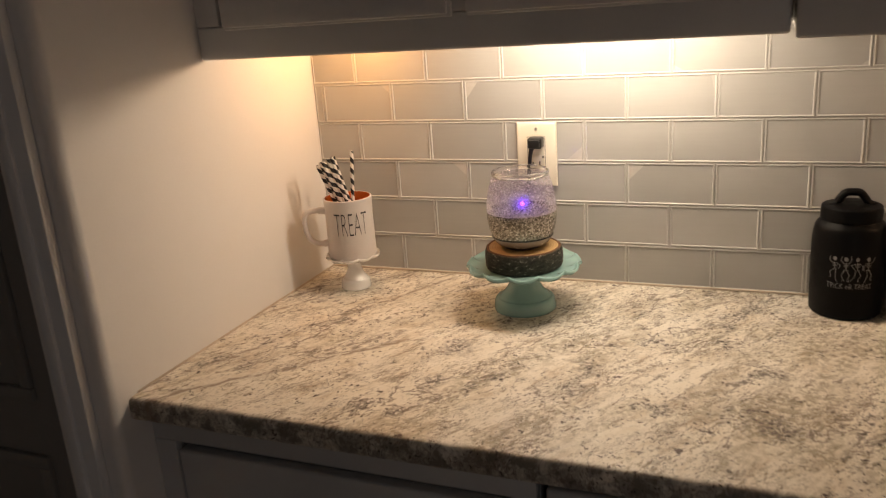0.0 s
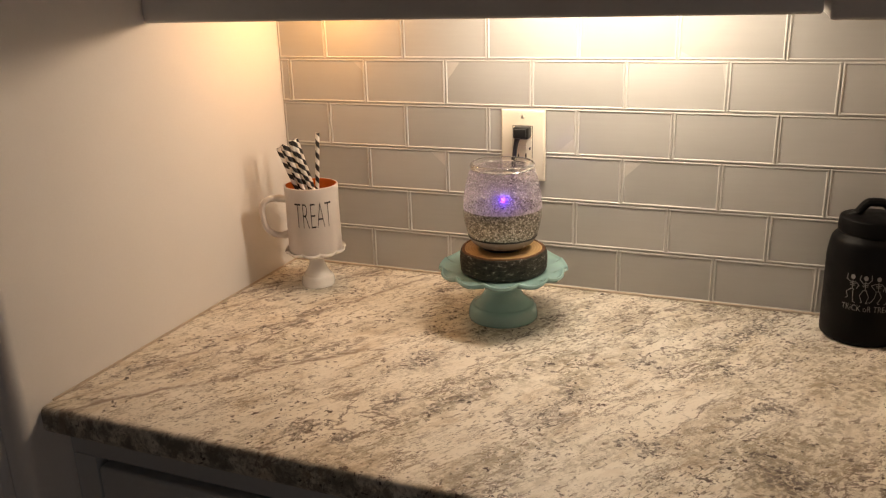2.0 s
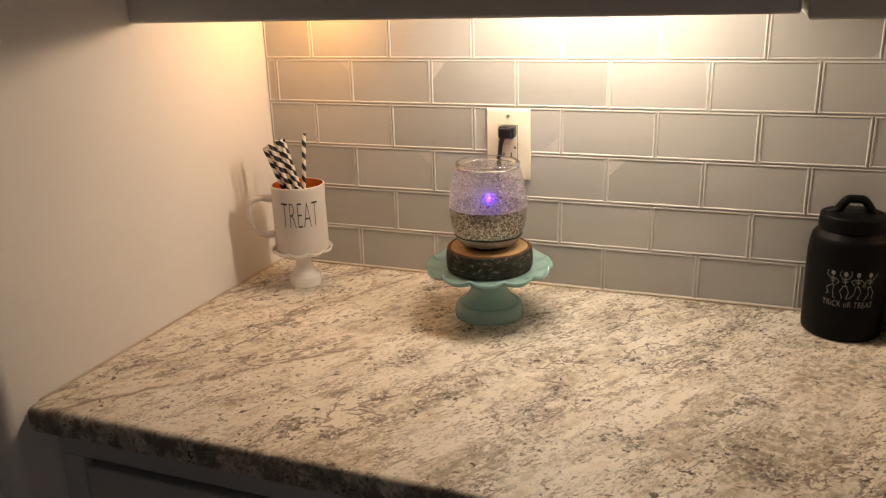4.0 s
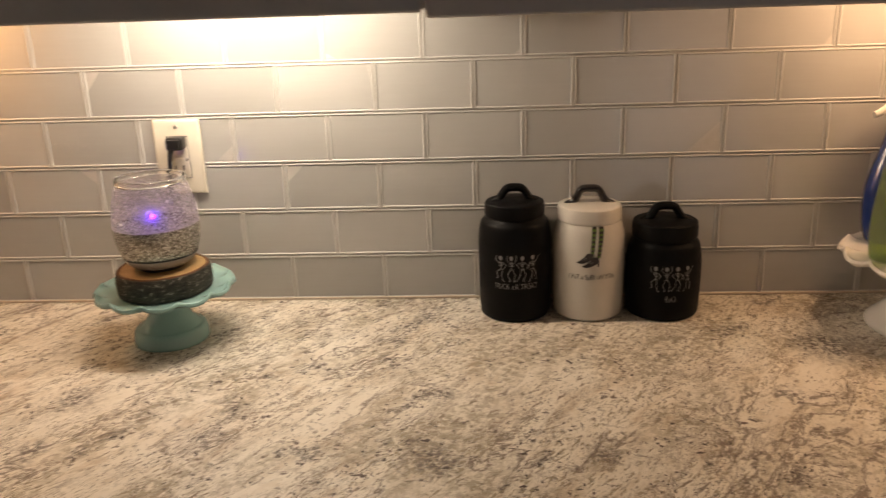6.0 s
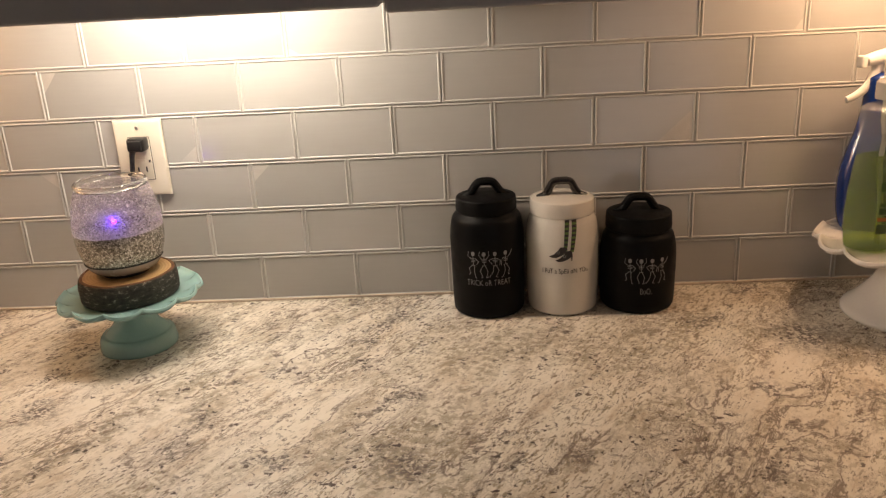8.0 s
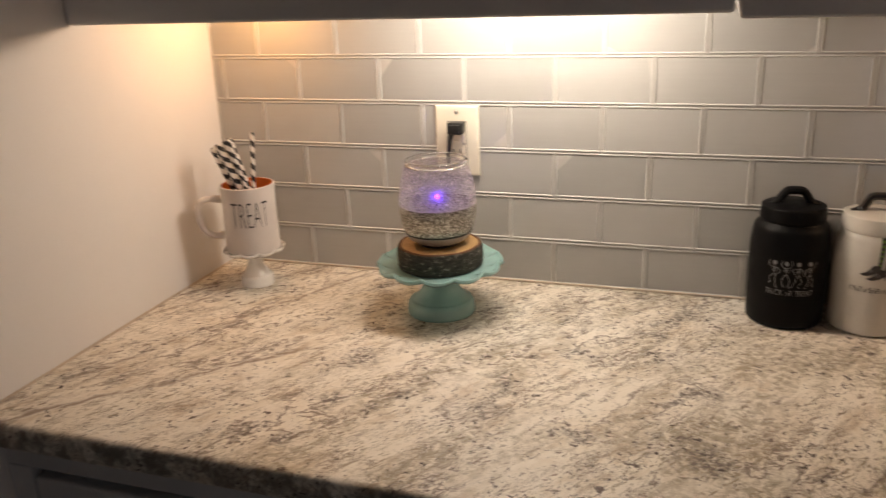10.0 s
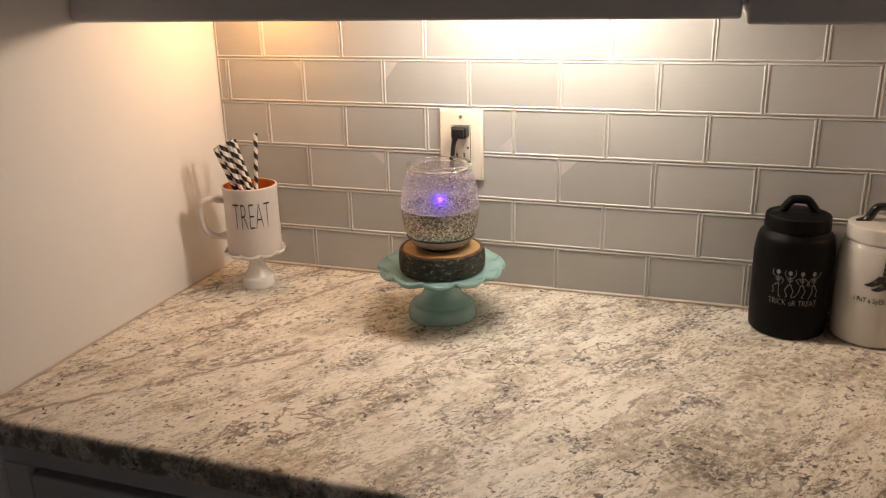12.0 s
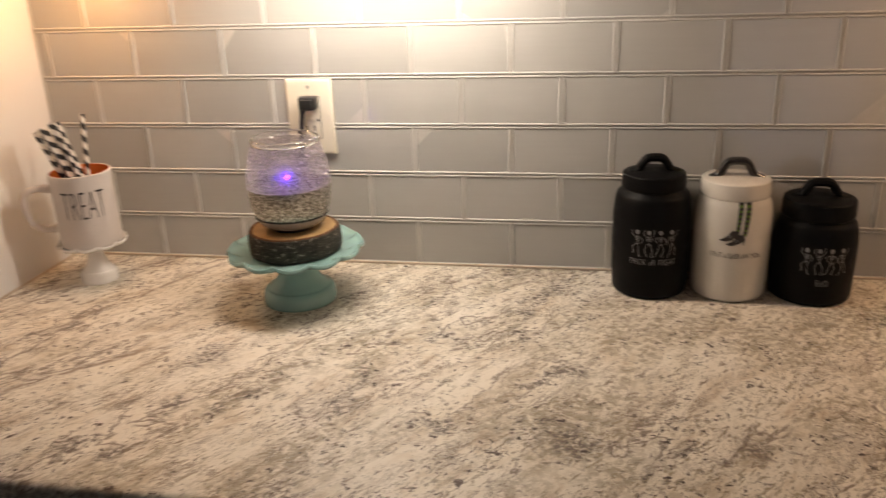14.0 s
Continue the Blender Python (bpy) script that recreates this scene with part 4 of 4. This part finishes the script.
# ---- bottles on the large stand ----
GB = (1.533, -0.160)
green = thing("soap_bottle", pose(*GB, big_top + 0.0004, 0, 0, 15), "clear pump bottle part-filled with green soap", "soap bottle")
OV = 0.72
side = curve_profile([(0.0390, 0.002), (0.0425, 0.008), (0.0450, 0.040), (0.0440, 0.075), (0.0405, 0.110), (0.0372, 0.138), (0.0365, 0.155), (0.0385, 0.178), (0.0408, 0.192)], 5)
part("bottle", lathe([(0, 0.0)] + side + curve_profile([(0.0400, 0.195), (0.030, 0.200), (0.0185, 0.203), (0.0165, 0.206)], 4) + [(0.0165, 0.212)], 80, None, OV), M_CLEARPLASTIC, green)
fill = [(r - 0.0016, z + 0.0014) for r, z in side if z < 0.128]
part("soap", lathe([(0, 0.0016)] + fill + [(fill[-1][0] * 0.97, fill[-1][1] + 0.0005), (0, fill[-1][1] + 0.0005)], 80, None, OV), M_GREEN, green, "bright green liquid soap")
bm = lathe([(0, 0.2065), (0.0185, 0.2065), (0.0188, 0.210), (0.0186, 0.228), (0.0150, 0.232), (0.0110, 0.233), (0.0105, 0.246), (0.0095, 0.247), (0, 0.247)], 40)
pump = part("pump", bm, M_PUMP, green, "frosted clear pump head")
bm = box(-0.010, 0.010, -0.009, 0.009, 0.2475, 0.258, 0.003, 3)
box(-0.006, 0.030, -0.005, 0.005, 0.2485, 0.2565, 0.002, bm=bm)
part("spout", bm, M_PUMP, pump)
part("pump_chamber", lathe([(0, 0.206), (0.0085, 0.206), (0.0085, 0.176), (0.0060, 0.168), (0.0060, 0.160), (0, 0.160)], 24), M_PUMP, green)
part("dip_tube", tube([(0, 0, 0.166), (-0.004, 0, 0.12), (0.002, -0.004, 0.06), (0.004, -0.004, 0.006)], 0.0042, 10), M_PUMP, green)
# plain label shapes printed on the bottle


def soap_r(z):
    for (r0, z0), (r1, z1) in zip(side, side[1:]):
        if z0 <= z <= z1 and z1 > z0:
            return r0 + (r1 - r0) * (z - z0) / (z1 - z0)
    return side[-1][0]


for u, z, w, h, mt in ((-0.004, 0.094, 0.036, 0.013, M_LABELDARK), (0.000, 0.079, 0.030, 0.003, M_LABELDARK), (0.000, 0.070, 0.042, 0.004, M_LABELDARK), (-0.003, 0.061, 0.038, 0.008, M_LABELDARK), (0.000, 0.050, 0.046, 0.005, M_LABELRED), (0.000, 0.036, 0.046, 0.013, M_LABELDARK), (0.017, 0.080, 0.016, 0.004, M_LABEL)):
    cuts = [u - w / 2 + w * k / 8 for k in range(9)]
    bm = strokes([], 0.001, soap_r, 0.0004, (), [[(a, z - h / 2), (b, z - h / 2), (b, z + h / 2), (a, z + h / 2)] for a, b in zip(cuts, cuts[1:])])
    for vtx in bm.verts:
        vtx.co.y *= OV + 0.012
    part("label_bar", bm, mt, green)

BB = (1.577, -0.066)
blue = thing("spray_bottle", pose(*BB, big_top + 0.0004, 0, 0, 12), "deep blue spray bottle with white trigger head", "spray bottle")
sideb = curve_profile([(0.048, 0.0), (0.054, 0.006), (0.060, 0.030), (0.0625, 0.058), (0.061, 0.085), (0.054, 0.115), (0.046, 0.140), (0.040, 0.165), (0.037, 0.190), (0.036, 0.212), (0.034, 0.222), (0.026, 0.227), (0.016, 0.229)], 5)
part("bottle", lathe([(0, 0.0)] + sideb + [(0, 0.229)], 72, None, 0.60), M_BLUE, blue)
bm = bmesh.new()
tube(curve_profile([(-0.042, 0, 0.2455), (-0.025, 0, 0.2485), (0.0, 0, 0.2515), (0.03, 0, 0.250), (0.060, 0, 0.244)], 4), [0.0075 + 0.0035 * math.sin(math.pi * k / 16) for k in range(17)], 12, 1.1, bm)
head = part("trigger_head", bm, M_TRIGGER, blue, "white plastic trigger head")
part("collar", lathe([(0, 0.2295), (0.0165, 0.2295), (0.0165, 0.2415), (0, 0.2415)], 32), M_TRIGGER, head)
part("nozzle", box(-0.052, -0.0425, -0.0075, 0.0075, 0.2365, 0.2535, 0.003, 3), M_TRIGGER, head)
part("trigger", tube(curve_profile([(-0.022, 0, 0.243), (-0.026, 0, 0.226), (-0.036, 0, 0.209), (-0.054, 0, 0.197), (-0.066, 0, 0.193)], 5), [0.0085 - 0.00018 * k for k in range(21)], 10, 0.7, across=(0, 1, 0)), M_TRIGGER, head)

amber = thing("dropper_bottle", pose(1.575, -0.206, big_top + 0.0004, 0, 0, 0), "small amber glass bottle with white paper label", "bottle")
part("bottle", lathe([(0, 0.0)] + curve_profile([(0.0155, 0.0), (0.0170, 0.002), (0.0172, 0.045), (0.0160, 0.052), (0.0095, 0.058), (0.0088, 0.064)], 4) + [(0, 0.064)], 36), M_AMBER, amber)
part("cap", lathe([(0, 0.0643), (0.0105, 0.0643), (0.0105, 0.080), (0.0095, 0.081), (0, 0.081)], 28), M_BLACKPLASTIC, amber)
bm = bmesh.new()
us = [(-0.026 + 0.052 * k / 16) for k in range(17)]
for a, b in zip(us, us[1:]):
    bm.faces.new([bm.verts.new(p) for p in wrap([(a, 0.008), (b, 0.008), (b, 0.042), (a, 0.042)], 0.0172, 0.0006)])
part("paper_label", bm, M_LABEL, amber, "white label with a green mark")
part("label_mark", strokes([], 0.001, 0.0172, 0.001, [(-0.015, 0.016, 0.005, 0.005)]), M_LABELDARK, amber)

# ---- glass tiles ----
def tile_mesh(w, h):
    """A thin glass tile with a sloped border round its face."""
    bm = bmesh.new()
    loops = []
    for inset, y in ((0.0, 0.0040), (0.0, -0.0030), (0.0006, -0.0038), (0.0017, -0.0040), (0.0032, -0.0022)):
        loops.append([bm.verts.new((sx * (w / 2 - inset), y, sz * (h / 2 - inset))) for sx, sz in ((-1, -1), (1, -1), (1, 1), (-1, 1))])
    for li, (a, b) in enumerate(zip(loops, loops[1:])):
        for k in range(4):
            f = bm.faces.new((a[k], a[(k + 1) % 4], b[(k + 1) % 4], b[k]))
            f.material_index = 1
    bm.faces.new(loops[-1])
    bmesh.ops.recalc_face_normals(bm, faces=bm.faces[:])
    me = bpy.data.meshes.new("tile")
    bm.to_mesh(me)
    bm.free()
    me.materials.append(M_TILE)
    me.materials.append(M_TILE_EDGE)
    return me


full = tile_mesh(PX - GROUT, PZ - GROUT)
rng = random.Random(7)
for row in range(0, 7):
    z0, z1 = TOP + row * PZ, TOP + (row + 1) * PZ
    if row == 6:
        z1 = z0 + 0.066
    x = JX - (0 if row % 2 else PX / 2)
    while x > WX:
        x -= PX
    while x < END:
        a, b = max(x, WX), min(x + PX, END)
        if b - a > 0.006:
            whole = b - a > PX - 0.001 and row < 6
            me = full if whole else tile_mesh(max(b - a - GROUT, 0.004), z1 - z0 - GROUT)
            t = new("tile", me)
            t.parent = wall_back
            t.matrix_local = pose((a + b) / 2, 0.004 + rng.uniform(-0.0002, 0.0002), (z0 + z1) / 2, rng.uniform(-0.45, 0.45), 0, rng.uniform(-0.45, 0.45))
        x += PX
